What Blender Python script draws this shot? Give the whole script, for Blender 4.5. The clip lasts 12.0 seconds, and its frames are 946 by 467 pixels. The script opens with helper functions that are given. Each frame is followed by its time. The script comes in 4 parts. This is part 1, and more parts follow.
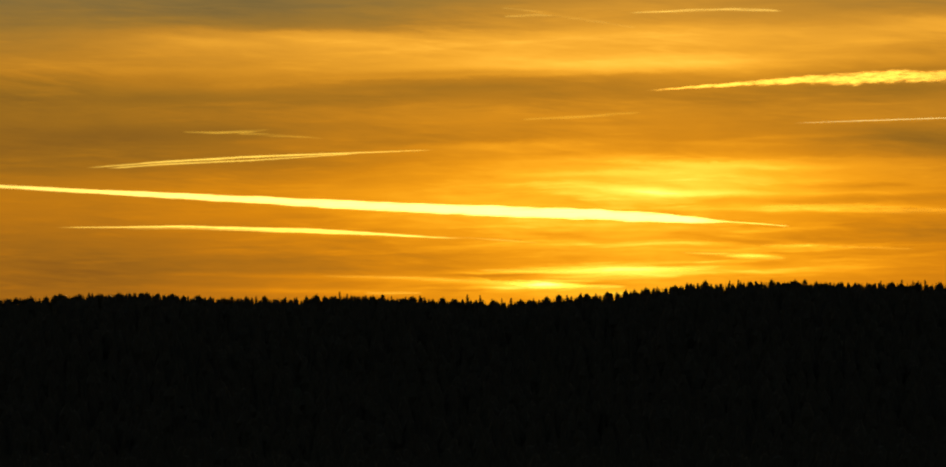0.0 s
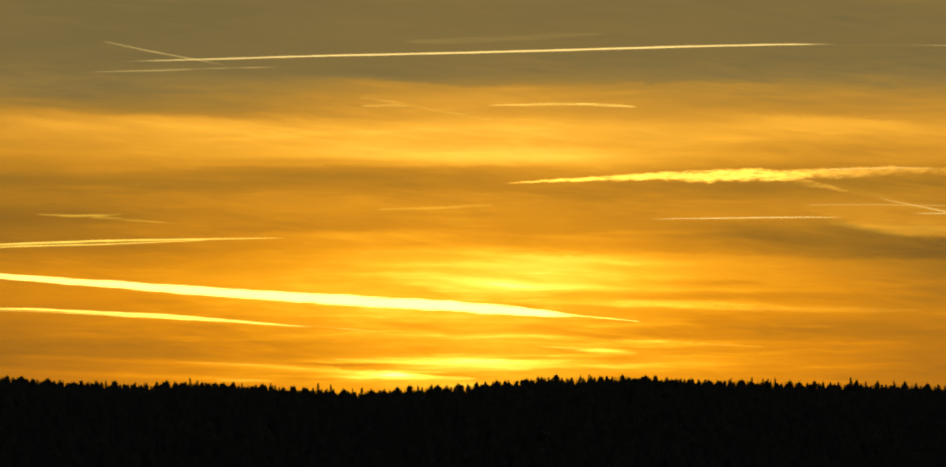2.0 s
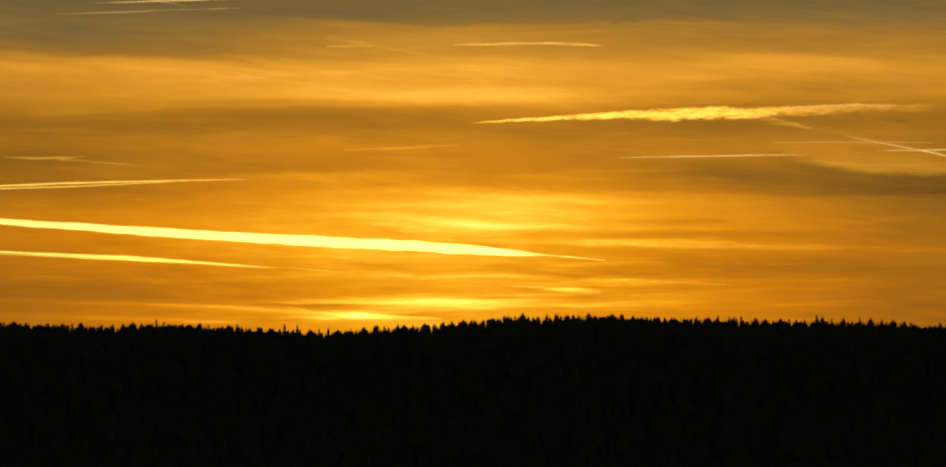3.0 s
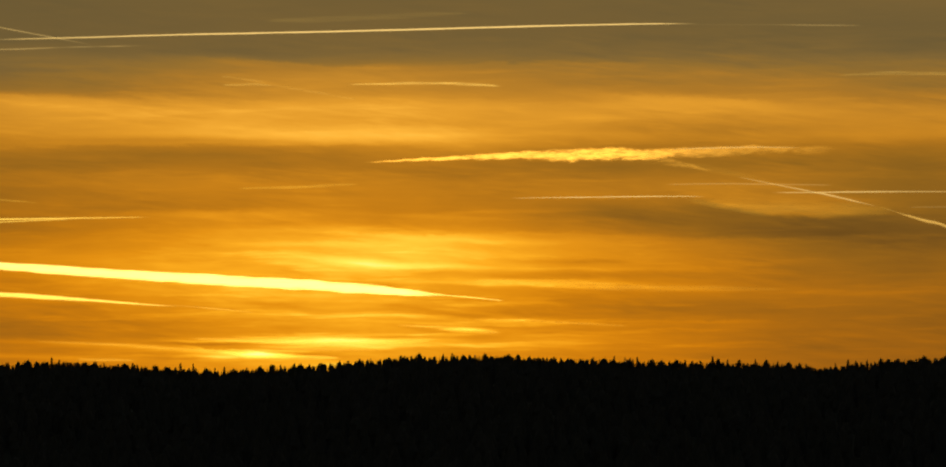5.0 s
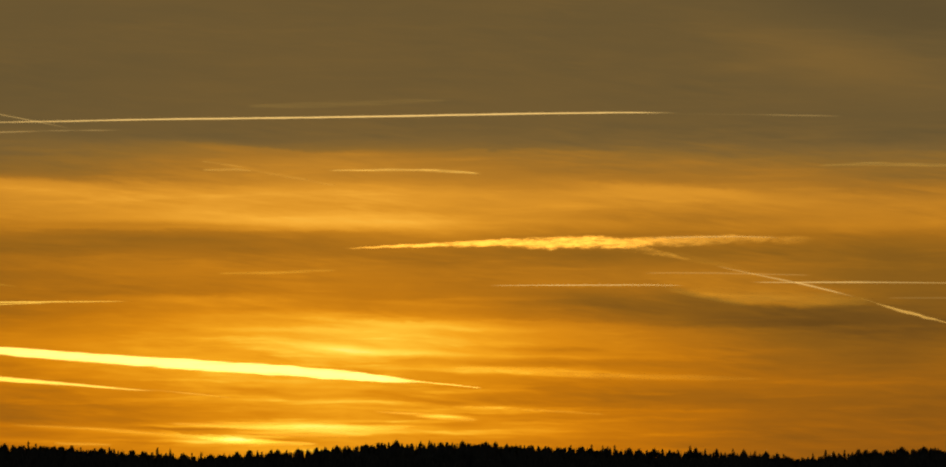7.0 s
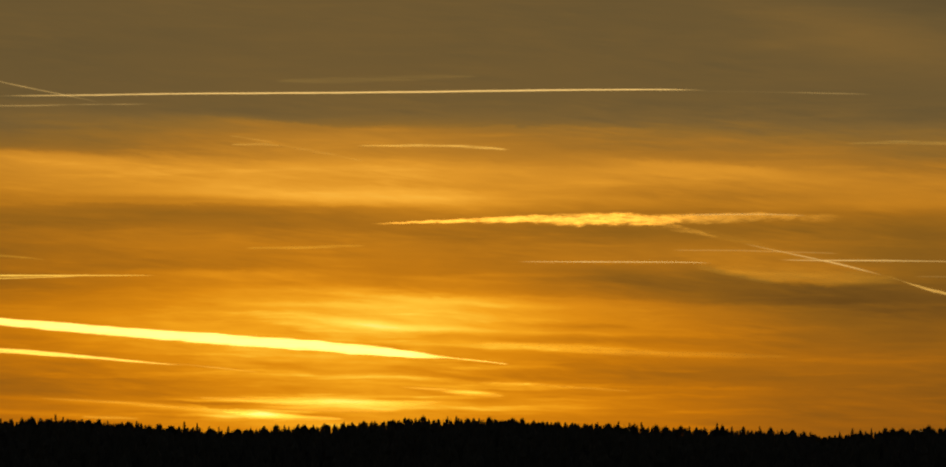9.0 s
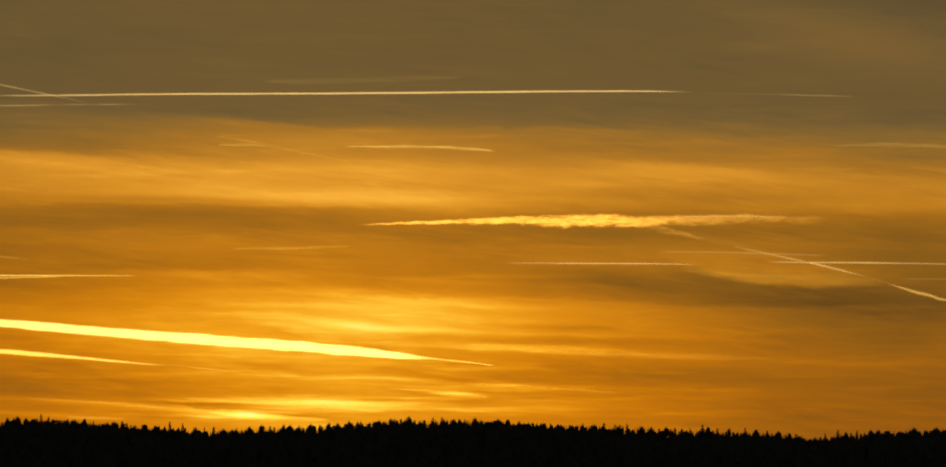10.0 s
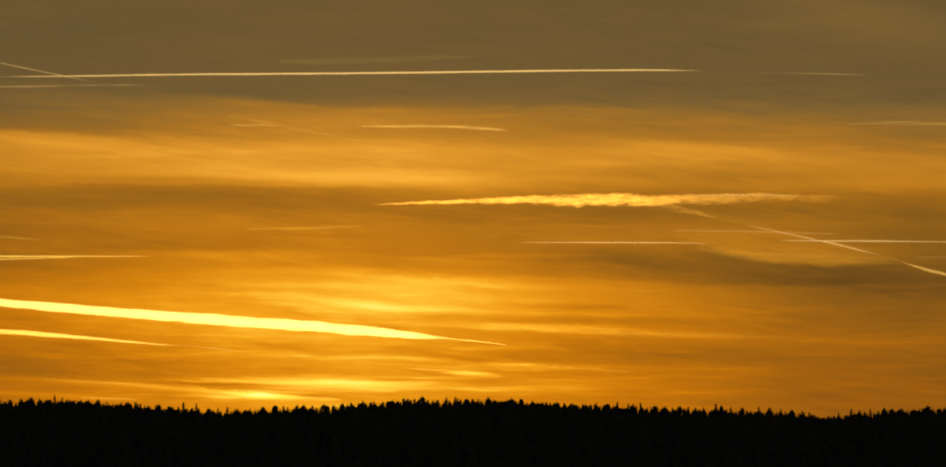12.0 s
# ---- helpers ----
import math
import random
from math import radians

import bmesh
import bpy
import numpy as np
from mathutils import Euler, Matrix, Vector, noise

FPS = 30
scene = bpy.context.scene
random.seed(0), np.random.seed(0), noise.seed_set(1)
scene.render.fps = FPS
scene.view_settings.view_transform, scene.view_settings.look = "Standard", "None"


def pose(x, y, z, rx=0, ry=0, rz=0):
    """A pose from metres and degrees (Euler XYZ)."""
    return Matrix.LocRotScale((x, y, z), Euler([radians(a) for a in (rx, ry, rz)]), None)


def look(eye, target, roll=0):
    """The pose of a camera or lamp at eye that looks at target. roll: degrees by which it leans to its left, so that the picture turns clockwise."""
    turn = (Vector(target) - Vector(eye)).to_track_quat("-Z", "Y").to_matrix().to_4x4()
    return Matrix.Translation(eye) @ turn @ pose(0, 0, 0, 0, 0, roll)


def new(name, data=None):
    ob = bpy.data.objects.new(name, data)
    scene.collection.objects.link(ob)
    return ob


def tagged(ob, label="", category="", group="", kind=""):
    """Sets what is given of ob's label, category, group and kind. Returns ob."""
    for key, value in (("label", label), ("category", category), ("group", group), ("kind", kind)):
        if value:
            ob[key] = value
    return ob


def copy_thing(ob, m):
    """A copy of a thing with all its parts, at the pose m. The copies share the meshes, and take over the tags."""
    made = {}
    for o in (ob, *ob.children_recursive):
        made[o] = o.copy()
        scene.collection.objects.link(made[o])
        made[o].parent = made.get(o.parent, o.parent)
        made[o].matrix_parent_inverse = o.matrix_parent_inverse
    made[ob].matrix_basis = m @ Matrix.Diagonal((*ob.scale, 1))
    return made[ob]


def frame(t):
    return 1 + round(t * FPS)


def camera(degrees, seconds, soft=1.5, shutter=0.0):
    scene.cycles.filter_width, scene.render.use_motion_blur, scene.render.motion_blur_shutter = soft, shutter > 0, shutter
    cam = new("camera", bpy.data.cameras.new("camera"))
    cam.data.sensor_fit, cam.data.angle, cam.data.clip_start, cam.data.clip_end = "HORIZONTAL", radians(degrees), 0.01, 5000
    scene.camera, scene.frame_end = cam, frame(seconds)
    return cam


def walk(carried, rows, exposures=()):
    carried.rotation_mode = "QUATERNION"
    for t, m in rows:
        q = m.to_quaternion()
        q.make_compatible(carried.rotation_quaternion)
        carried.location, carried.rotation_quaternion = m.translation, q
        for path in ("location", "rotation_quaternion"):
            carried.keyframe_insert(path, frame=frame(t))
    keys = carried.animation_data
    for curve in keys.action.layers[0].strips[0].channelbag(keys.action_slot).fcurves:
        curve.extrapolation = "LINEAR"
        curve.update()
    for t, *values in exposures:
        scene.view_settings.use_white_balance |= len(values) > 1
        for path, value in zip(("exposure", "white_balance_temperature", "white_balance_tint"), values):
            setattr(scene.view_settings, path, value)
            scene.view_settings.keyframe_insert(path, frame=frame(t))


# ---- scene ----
# ---------------- camera: one spot on a hillside, turned by hand ----------------
EYE = Vector((0.0, 0.0, 40.0))


def sky_point(az, el, dist):
    """A place seen from the viewpoint at az degrees to the right of +y, el degrees up."""
    a, e = radians(az), radians(el)
    return EYE + Vector((math.sin(a) * math.cos(e), math.cos(a) * math.cos(e), math.sin(e))) * dist


def aim(yaw, pitch, roll):
    return look(EYE, sky_point(-yaw, pitch, 100.0), roll)


cam = camera(14.0, 12.0, soft=2.0)
PATH = [
    (0.0, aim(2.423, 1.979, -0.854)),
    (0.1, aim(2.317, 2.290, -0.810)),
    (0.2, aim(2.169, 2.541, -0.775)),
    (0.3, aim(1.771, 2.648, -0.700)),
    (0.4, aim(1.244, 2.112, -0.450)),
    (0.5, aim(0.737, 2.230, -0.243)),
    (0.6, aim(0.586, 2.348, -0.217)),
    (0.7, aim(0.549, 2.186, -0.190)),
    (0.8, aim(0.438, 1.708, -0.164)),
    (0.9, aim(0.473, 1.662, -0.137)),
    (1.0, aim(0.365, 1.500, -0.111)),
    (1.1, aim(0.309, 1.635, -0.050)),
    (1.2, aim(-0.059, 1.961, 0.011)),
    (1.3, aim(-0.089, 2.224, 0.071)),
    (1.4, aim(-0.351, 2.603, 0.132)),
    (1.5, aim(-0.573, 2.413, 0.193)),
    (1.6, aim(-0.516, 2.362, 0.210)),
    (1.7, aim(-0.409, 2.278, 0.228)),
    (1.8, aim(-0.269, 2.584, 0.245)),
    (1.9, aim(-0.013, 3.142, 0.263)),
    (2.0, aim(0.231, 3.312, 0.280)),
    (2.1, aim(0.297, 3.270, 0.224)),
    (2.2, aim(0.310, 3.165, 0.168)),
    (2.3, aim(0.302, 3.165, 0.112)),
    (2.4, aim(0.136, 3.217, 0.056)),
    (2.5, aim(0.000, 3.100, 0.000)),
    (2.6, aim(-0.219, 2.965, -0.024)),
    (2.7, aim(-0.260, 2.607, -0.048)),
    (2.8, aim(-0.269, 2.461, -0.072)),
    (2.9, aim(-0.279, 2.483, -0.096)),
    (3.0, aim(-0.282, 2.418, -0.120)),
    (3.1, aim(-0.329, 2.673, -0.100)),
    (3.2, aim(-0.429, 2.762, -0.080)),
    (4.8, aim(-1.959, 2.896, -0.033)),
    (4.9, aim(-1.815, 2.795, 0.058)),
    (5.0, aim(-1.815, 3.009, 0.149)),
    (5.1, aim(-1.564, 2.836, 0.195)),
    (5.2, aim(-1.663, 3.079, 0.240)),
    (5.3, aim(-1.909, 3.134, 0.286)),
    (5.4, aim(-2.366, 3.380, 0.331)),
    (5.5, aim(-2.815, 3.356, 0.377)),
    (5.6, aim(-3.116, 3.386, 0.381)),
    (5.7, aim(-3.152, 3.626, 0.385)),
    (5.8, aim(-3.158, 3.921, 0.390)),
    (5.9, aim(-3.048, 4.310, 0.394)),
    (6.0, aim(-2.647, 4.262, 0.398)),
    (6.1, aim(-2.526, 4.097, 0.420)),
    (6.2, aim(-2.479, 4.076, 0.442)),
    (6.3, aim(-2.452, 4.087, 0.463)),
    (6.4, aim(-2.393, 4.214, 0.485)),
    (6.5, aim(-2.411, 4.426, 0.507)),
    (6.6, aim(-2.324, 4.496, 0.529)),
    (6.7, aim(-2.275, 4.452, 0.552)),
    (6.8, aim(-2.196, 4.239, 0.574)),
    (6.9, aim(-2.166, 4.332, 0.597)),
    (7.0, aim(-2.122, 4.307, 0.619)),
    (7.1, aim(-2.040, 4.350, 0.629)),
    (7.2, aim(-2.046, 4.351, 0.640)),
    (8.8, aim(-2.171, 3.898, 0.933)),
    (8.9, aim(-1.943, 3.920, 0.960)),
    (9.0, aim(-1.710, 3.945, 0.987)),
    (9.1, aim(-1.601, 4.038, 1.036)),
    (9.2, aim(-1.684, 4.122, 1.084)),
    (9.3, aim(-1.755, 4.226, 1.133)),
    (9.4, aim(-1.881, 4.290, 1.181)),
    (9.5, aim(-2.152, 4.329, 1.230)),
    (9.6, aim(-2.269, 4.098, 1.208)),
    (9.7, aim(-2.203, 3.951, 1.186)),
    (9.8, aim(-2.181, 3.742, 1.165)),
    (9.9, aim(-2.007, 3.751, 1.143)),
    (10.0, aim(-1.917, 3.966, 1.121)),
    (10.1, aim(-1.886, 3.991, 1.172)),
    (10.2, aim(-1.882, 3.969, 1.222)),
    (10.3, aim(-1.900, 3.873, 1.273)),
    (10.5, aim(-1.974, 3.863, 1.374)),
    (10.7, aim(-2.006, 3.884, 1.343)),
    (10.8, aim(-2.033, 3.821, 1.328)),
    (11.0, aim(-2.085, 3.758, 1.297)),
    (11.1, aim(-2.098, 3.739, 1.317)),
    (11.2, aim(-2.140, 3.730, 1.337)),
    (11.3, aim(-2.160, 3.752, 1.358)),
    (11.5, aim(-2.240, 3.899, 1.398)),
    (11.7, aim(-2.177, 3.786, 1.223)),
    (11.8, aim(-2.136, 3.712, 1.135)),
    (11.9, aim(-1.936, 3.666, 1.048)),
    (12.0, aim(-1.731, 3.658, 0.960)),
]
EXPOSURES = [(0.0, 1.42, 6350, 6), (0.5, 1.48, 6300, 5), (1.0, 1.47, 6300, 5), (1.5, 1.58, 6150, 3), (2.0, 1.59, 6150, 3), (2.5, 1.32, 6450, 10), (3.0, 1.24, 6500, 12),
             (5.0, 1.17, 6500, 11), (5.5, 1.19, 6500, 11), (6.0, 1.20, 6500, 10), (6.5, 1.03, 6650, 15), (9.0, 1.01, 6700, 17), (12.0, 1.01, 6750, 18)]
walk(cam, PATH, EXPOSURES)

# ---------------- light: the sun just behind the ridge, a veiled evening sky ----------------
SUN_AZ, SUN_EL = -0.6, 0.5

lamp = bpy.data.lights.new("sun", "SUN")
lamp.energy, lamp.angle, lamp.color = 5.0, radians(0.5), (1.0, 0.69, 0.26)
sun = new("sun", lamp)
sun.matrix_world = look(sky_point(SUN_AZ, SUN_EL, 3000.0), EYE)


class Nodes:
    """Short hand for building a node tree."""

    def __init__(self, tree):
        self.tree = tree
        tree.nodes.clear()

    def add(self, kind, **values):
        node = self.tree.nodes.new(kind)
        for key, value in values.items():
            node.inputs[key.replace("_", " ")].default_value = value
        return node

    def put(self, value, socket):
        if isinstance(value, bpy.types.NodeSocket):
            self.tree.links.new(value, socket)
        else:
            socket.default_value = value

    def math(self, op, a, b=0.0, c=0.0, clamp=False):
        node = self.tree.nodes.new("ShaderNodeMath")
        node.operation, node.use_clamp = op, clamp
        for value, socket in zip((a, b, c), node.inputs):
            self.put(value, socket)
        return node.outputs[0]

    def mix(self, fac, a, b, blend="MIX"):
        node = self.tree.nodes.new("ShaderNodeMix")
        node.data_type, node.blend_type = "RGBA", blend
        self.put(fac, node.inputs[0])
        self.put(a, node.inputs[6])
        self.put(b, node.inputs[7])
        return node.outputs[2]

    def xyz(self, x, y, z):
        node = self.tree.nodes.new("ShaderNodeCombineXYZ")
        for value, socket in zip((x, y, z), node.inputs):
            self.put(value, socket)
        return node.outputs[0]

    def noise(self, vector, scale=1.0, detail=4.0, rough=0.55, distort=0.0):
        node = self.add("ShaderNodeTexNoise", Scale=scale, Detail=detail, Roughness=rough, Distortion=distort)
        self.put(vector, node.inputs["Vector"])
        return node.outputs["Fac"]

    def ramp(self, fac, *stops):
        node = self.tree.nodes.new("ShaderNodeValToRGB")
        node.color_ramp.interpolation = "LINEAR"
        while len(node.color_ramp.elements) < len(stops):
            node.color_ramp.elements.new(0.5)
        for e, (place, colour) in zip(node.color_ramp.elements, stops):
            e.position, e.color = place, (*colour, 1)
        self.put(fac, node.inputs[0])
        return node.outputs[0]

    def link(self, a, b):
        self.tree.links.new(a, b)


def lin(r, g, b):
    """Linear light from a display colour of 0 to 255."""
    return tuple(((c / 255 + 0.055) / 1.055) ** 2.4 if c > 10 else c / 255 / 12.92 for c in (r, g, b))


def build_world():
    world = bpy.data.worlds.new("evening_sky")
    world.use_nodes = True
    scene.world = world
    n = Nodes(world.node_tree)
    sky = n.tree.nodes.new("ShaderNodeTexSky")
    sky.sky_type, sky.sun_disc = "NISHITA", False
    sky.sun_elevation, sky.sun_rotation = radians(SUN_EL), radians(SUN_AZ)
    clear = n.mix(1.0, sky.outputs[0], (0.072, 0.072, 0.072, 1), "MULTIPLY")

    place = n.tree.nodes.new("ShaderNodeTexCoord").outputs["Generated"]
    split = n.tree.nodes.new("ShaderNodeSeparateXYZ")
    n.link(place, split.inputs[0])
    az = n.math("MULTIPLY", n.math("ARCTAN2", split.outputs[0], split.outputs[1]), 57.29578)
    el = n.math("MULTIPLY", n.math("ARCSINE", split.outputs[2]), 57.29578)

    # thin cloud drawn out along the wind: the noise is stretched level, its height wanders
    wander = n.noise(n.xyz(n.math("MULTIPLY", az, 0.17), n.math("MULTIPLY", el, 0.8), 3.7), 1.0, 1.5)
    el_w = n.math("ADD", el, n.math("MULTIPLY", n.math("SUBTRACT", wander, 0.5), 0.2))
    frayed = n.noise(n.xyz(n.math("MULTIPLY", az, 0.9), n.math("MULTIPLY", el, 4.0), 2.2), 1.0, 4.0, 0.6)
    el_w = n.math("ADD", el_w, n.math("MULTIPLY", n.math("SUBTRACT", frayed, 0.5), 0.10))
    broad = n.noise(n.xyz(n.math("MULTIPLY", az, 0.22), n.math("MULTIPLY", el_w, 1.6), 1.3), 1.0, 4.0, 0.5)
    fine = n.noise(n.xyz(n.math("MULTIPLY", az, 0.33), n.math("MULTIPLY", el_w, 5.5), 8.1), 1.0, 5.0, 0.6)
    hair = n.noise(n.xyz(n.math("MULTIPLY", az, 0.8), n.math("MULTIPLY", el_w, 15.0), 5.2), 1.0, 4.0, 0.6)
    wisps = n.noise(n.xyz(n.math("MULTIPLY", az, 0.42), n.math("MULTIPLY", n.math("MULTIPLY_ADD", az, -0.015, el_w), 8.0), 6.4), 1.0, 5.0, 0.6)
    wisps = n.math("MULTIPLY_ADD", n.math("MAXIMUM", n.math("SUBTRACT", wisps, 0.54), 0.0), 1.5, 0.45)

    # fibres that droop across the level streaks, in patches
    slant = n.math("MULTIPLY_ADD", az, 0.11, n.math("MULTIPLY_ADD", wander, 0.3, el))
    fibres = n.noise(n.xyz(n.math("MULTIPLY", az, 0.9), n.math("MULTIPLY", slant, 9.0), 12.6), 1.0, 5.0, 0.62, 0.3)
    tufts = n.noise(n.xyz(n.math("MULTIPLY", az, 0.6), n.math("MULTIPLY", el, 1.9), 17.3), 1.0, 2.0, 0.5)
    fibres = n.math("MULTIPLY_ADD", n.math("SUBTRACT", fibres, 0.5), n.math("MULTIPLY", n.math("SUBTRACT", tufts, 0.36, clamp=True), 3.2), 0.5)
    mottle = n.noise(n.xyz(n.math("MULTIPLY", az, 0.8), n.math("MULTIPLY", el_w, 3.2), 21.0), 1.0, 5.0, 0.6, 0.4)

    def grey(*stops):
        return [(place, (value, value, value)) for place, value in stops]

    # how bright the veil of cloud is by height, straight above the sun
    height = n.math("DIVIDE", el_w, 9.0, clamp=True)
    level = n.ramp(height, *grey((0.0, 0.84), (0.122, 0.87), (0.162, 0.89), (0.207, 0.88), (0.232, 0.89), (0.292, 0.915), (0.342, 0.84), (0.381, 0.77),
                                 (0.421, 0.72), (0.451, 0.67), (0.476, 0.72), (0.496, 0.83), (0.541, 0.79), (0.571, 0.69), (0.594, 0.655), (0.614, 0.57),
                                 (0.632, 0.485), (0.65, 0.450), (0.68, 0.436), (0.88, 0.408), (1.0, 0.39)))
    # duller away from the sun's bearing, most of all low down
    side = n.math("DIVIDE", n.math("SUBTRACT", az, SUN_AZ + 0.3), 6.0)
    away = n.math("SUBTRACT", 1.0, n.math("EXPONENT", n.math("MULTIPLY", n.math("MULTIPLY", side, side), -1.0)))
    dull = n.ramp(height, *grey((0.0, 0.27), (0.36, 0.27), (0.50, 0.08), (0.7, 0.02)))
    level = n.math("SUBTRACT", level, n.math("MULTIPLY", away, dull))
    # the grain of the cloud shows most where the sun is behind it
    rise = n.math("DIVIDE", n.math("SUBTRACT", el_w, 1.6), 1.3)
    near = n.math("MULTIPLY", n.math("SUBTRACT", 1.0, away), n.math("EXPONENT", n.math("MULTIPLY", n.math("MULTIPLY", rise, rise), -1.0)))
    calm = n.ramp(height, *grey((0.0, 1.0), (0.60, 1.0), (0.68, 0.3)))
    for texture, amount, more in ((broad, 0.13, 0.0), (fine, 0.06, 0.11), (hair, 0.022, 0.10), (wisps, 0.15, 0.28), (fibres, 0.22, 0.05), (mottle, 0.08, 0.05)):
        gain = n.math("MULTIPLY", n.math("MULTIPLY_ADD", near, more, amount), calm)
        level = n.math("ADD", level, n.math("MULTIPLY", n.math("SUBTRACT", texture, 0.5), gain))

    layers = [level]

    def band(a0, e0, sa, se, slope, amount):
        """A long soft band of cloud: centre, reach along and across, tilt (degrees), lighter or darker."""
        da = n.math("SUBTRACT", az, a0)
        de = n.math("SUBTRACT", n.math("SUBTRACT", el_w, e0), n.math("MULTIPLY", da, slope))
        x, y = n.math("DIVIDE", da, sa), n.math("DIVIDE", de, se)
        r = n.math("ADD", n.math("MULTIPLY", x, x), n.math("MULTIPLY", y, y))
        layers[0] = n.math("MULTIPLY_ADD", n.math("EXPONENT", n.math("MULTIPLY", r, -1.0)), amount, layers[0])

    shreds = n.noise(n.xyz(n.math("MULTIPLY", az, 2.2), n.math("MULTIPLY", el, 7.0), 4.4), 1.0, 5.0, 0.65, 0.8)
    el_edge = n.math("MULTIPLY_ADD", n.math("SUBTRACT", n.math("MULTIPLY_ADD", shreds, 0.9, frayed), 0.95), 0.16, n.math("MULTIPLY_ADD", n.math("SUBTRACT", wander, 0.5), 0.10, el))

    def shelf(a0, e0, reach, slope, bend, soft, above, above_reach, below, below_reach, middle=None):
        """The edge of a sheet of cloud: crisp along its rim, fading out above and below it at reaches of their own (degrees)."""
        da = n.math("SUBTRACT", az, a0)
        rim = n.math("MULTIPLY_ADD", n.math("MULTIPLY_ADD", da, bend, slope), da, e0)
        d = n.math("SUBTRACT", el_edge, rim)
        side = n.tree.nodes.new("ShaderNodeMapRange")
        side.interpolation_type = "SMOOTHSTEP"
        side.inputs["From Min"].default_value, side.inputs["From Max"].default_value = -soft, soft
        n.link(d, side.inputs["Value"])
        over_rim = n.math("EXPONENT", n.math("DIVIDE", n.math("MAXIMUM", d, 0.0), -above_reach))
        under_rim = n.math("EXPONENT", n.math("DIVIDE", n.math("MINIMUM", d, 0.0), below_reach))
        up = n.math("MULTIPLY", n.math("MULTIPLY", over_rim, side.outputs[0]), above)
        down = n.math("MULTIPLY", n.math("MULTIPLY", under_rim, n.math("SUBTRACT", 1.0, side.outputs[0])), below)
        x = n.math("DIVIDE", n.math("SUBTRACT", az, a0 if middle is None else middle), reach)
        x = n.math("MULTIPLY", x, x)
        window = n.math("EXPONENT", n.math("MULTIPLY", n.math("MULTIPLY", x, x), -1.0))
        layers[0] = n.math("MULTIPLY_ADD", n.math("ADD", up, down), window, layers[0])

    # rims of the cloud sheets
    shelf(-4.3, 5.03, 2.5, -0.010, 0.0, 0.06, -0.060, 0.35, 0.035, 0.12)
    shelf(-2.5, 4.29, 4.2, 0.012, 0.0, 0.03, 0.045, 0.12, -0.015, 0.22)
    shelf(5.2, 5.03, 1.4, -0.050, 0.0, 0.04, -0.030, 0.12, 0.050, 0.16)
    shelf(7.1, 3.265, 1.35, 0.000, 0.072, 0.050, 0.085, 0.16, -0.065, 0.28, 6.3)
    band(8.2, 3.10, 2.0, 0.65, 0.0, -0.045)
    band(-8.4, 1.45, 2.2, 0.50, 0.0, -0.130)
    shelf(3.9, 3.53, 1.3, 0.010, 0.0, 0.03, 0.030, 0.10, -0.035, 0.18)
    shelf(1.2, 2.99, 1.5, 0.010, 0.0, 0.03, -0.045, 0.12, 0.025, 0.12)
    shelf(4.2, 2.99, 2.2, -0.030, 0.0, 0.05, -0.040, 0.20, 0.045, 0.15)
    shelf(4.5, 1.73, 3.0, -0.004, 0.0, 0.03, -0.020, 0.20, 0.030, 0.12)
    shelf(3.2, 1.70, 1.4, -0.025, 0.0, 0.012, -0.050, 0.04, 0.050, 0.06)
    shelf(3.3, 2.25, 1.5, -0.030, 0.0, 0.015, 0.050, 0.05, -0.030, 0.06)
    shelf(-1.7, 1.275, 0.8, -0.085, 0.0, 0.012, -0.040, 0.03, 0.140, 0.05)
    band(-1.95, 1.385, 0.60, 0.022, -0.010, -0.110)
    band(-0.30, 1.10, 1.60, 0.060, 0.0, 0.080)
    band(-5.20, 1.17, 1.60, 0.050, -0.03, 0.090)
    shelf(-2.3, 3.33, 1.6, 0.000, -0.02, 0.04, -0.050, 0.15, 0.015, 0.10)
    band(-5.5, 3.05, 2.6, 0.35, 0.0, -0.055)
    band(-5.5, 3.78, 3.6, 0.36, 0.0, 0.075)
    band(-9.2, 4.90, 1.7, 0.50, 0.0, -0.110)
    band(8.4, 5.20, 1.6, 0.32, 0.0, -0.055)
    band(0.2, 5.30, 1.9, 0.20, -0.03, 0.055)
    shelf(-0.6, 5.54, 1.5, -0.040, 0.0, 0.03, -0.040, 0.12, 0.050, 0.10)
    shelf(3.0, 5.57, 1.4, 0.000, -0.01, 0.03, -0.030, 0.10, 0.050, 0.08)
    # grey cloud over the gold on the left
    band(-6.14, 5.334, 2.69, 0.233, -0.000, -0.150)
    band(-1.47, 5.693, 2.33, 0.090, -0.000, -0.030)
    band(-4.34, 6.303, 2.87, 0.718, -0.000, -0.014)
    band(-3.45, 4.733, 2.96, 0.269, -0.000, 0.035)
    band(-3.98, 4.850, 0.81, 0.063, -0.060, 0.050)
    band(-6.50, 4.913, 0.54, 0.063, -0.080, 0.050)
    band(-6.14, 4.554, 1.79, 0.215, -0.000, -0.040)
    band(-2.37, 4.374, 1.44, 0.036, -0.000, -0.050)
    band(-2.01, 4.598, 0.72, 0.090, -0.000, 0.030)
    # golden plume
    band(3.73, 4.913, 0.54, 0.072, -0.030, 0.030)
    band(-0.22, 4.823, 2.69, 0.341, -0.000, 0.065)
    band(-4.52, 4.975, 1.08, 0.072, -0.000, 0.050)
    band(-0.22, 4.419, 2.33, 0.117, -0.010, 0.110)
    band(1.49, 4.823, 1.79, 0.215, -0.000, 0.050)
    band(4.90, 4.957, 1.79, 0.144, -0.050, 0.070)
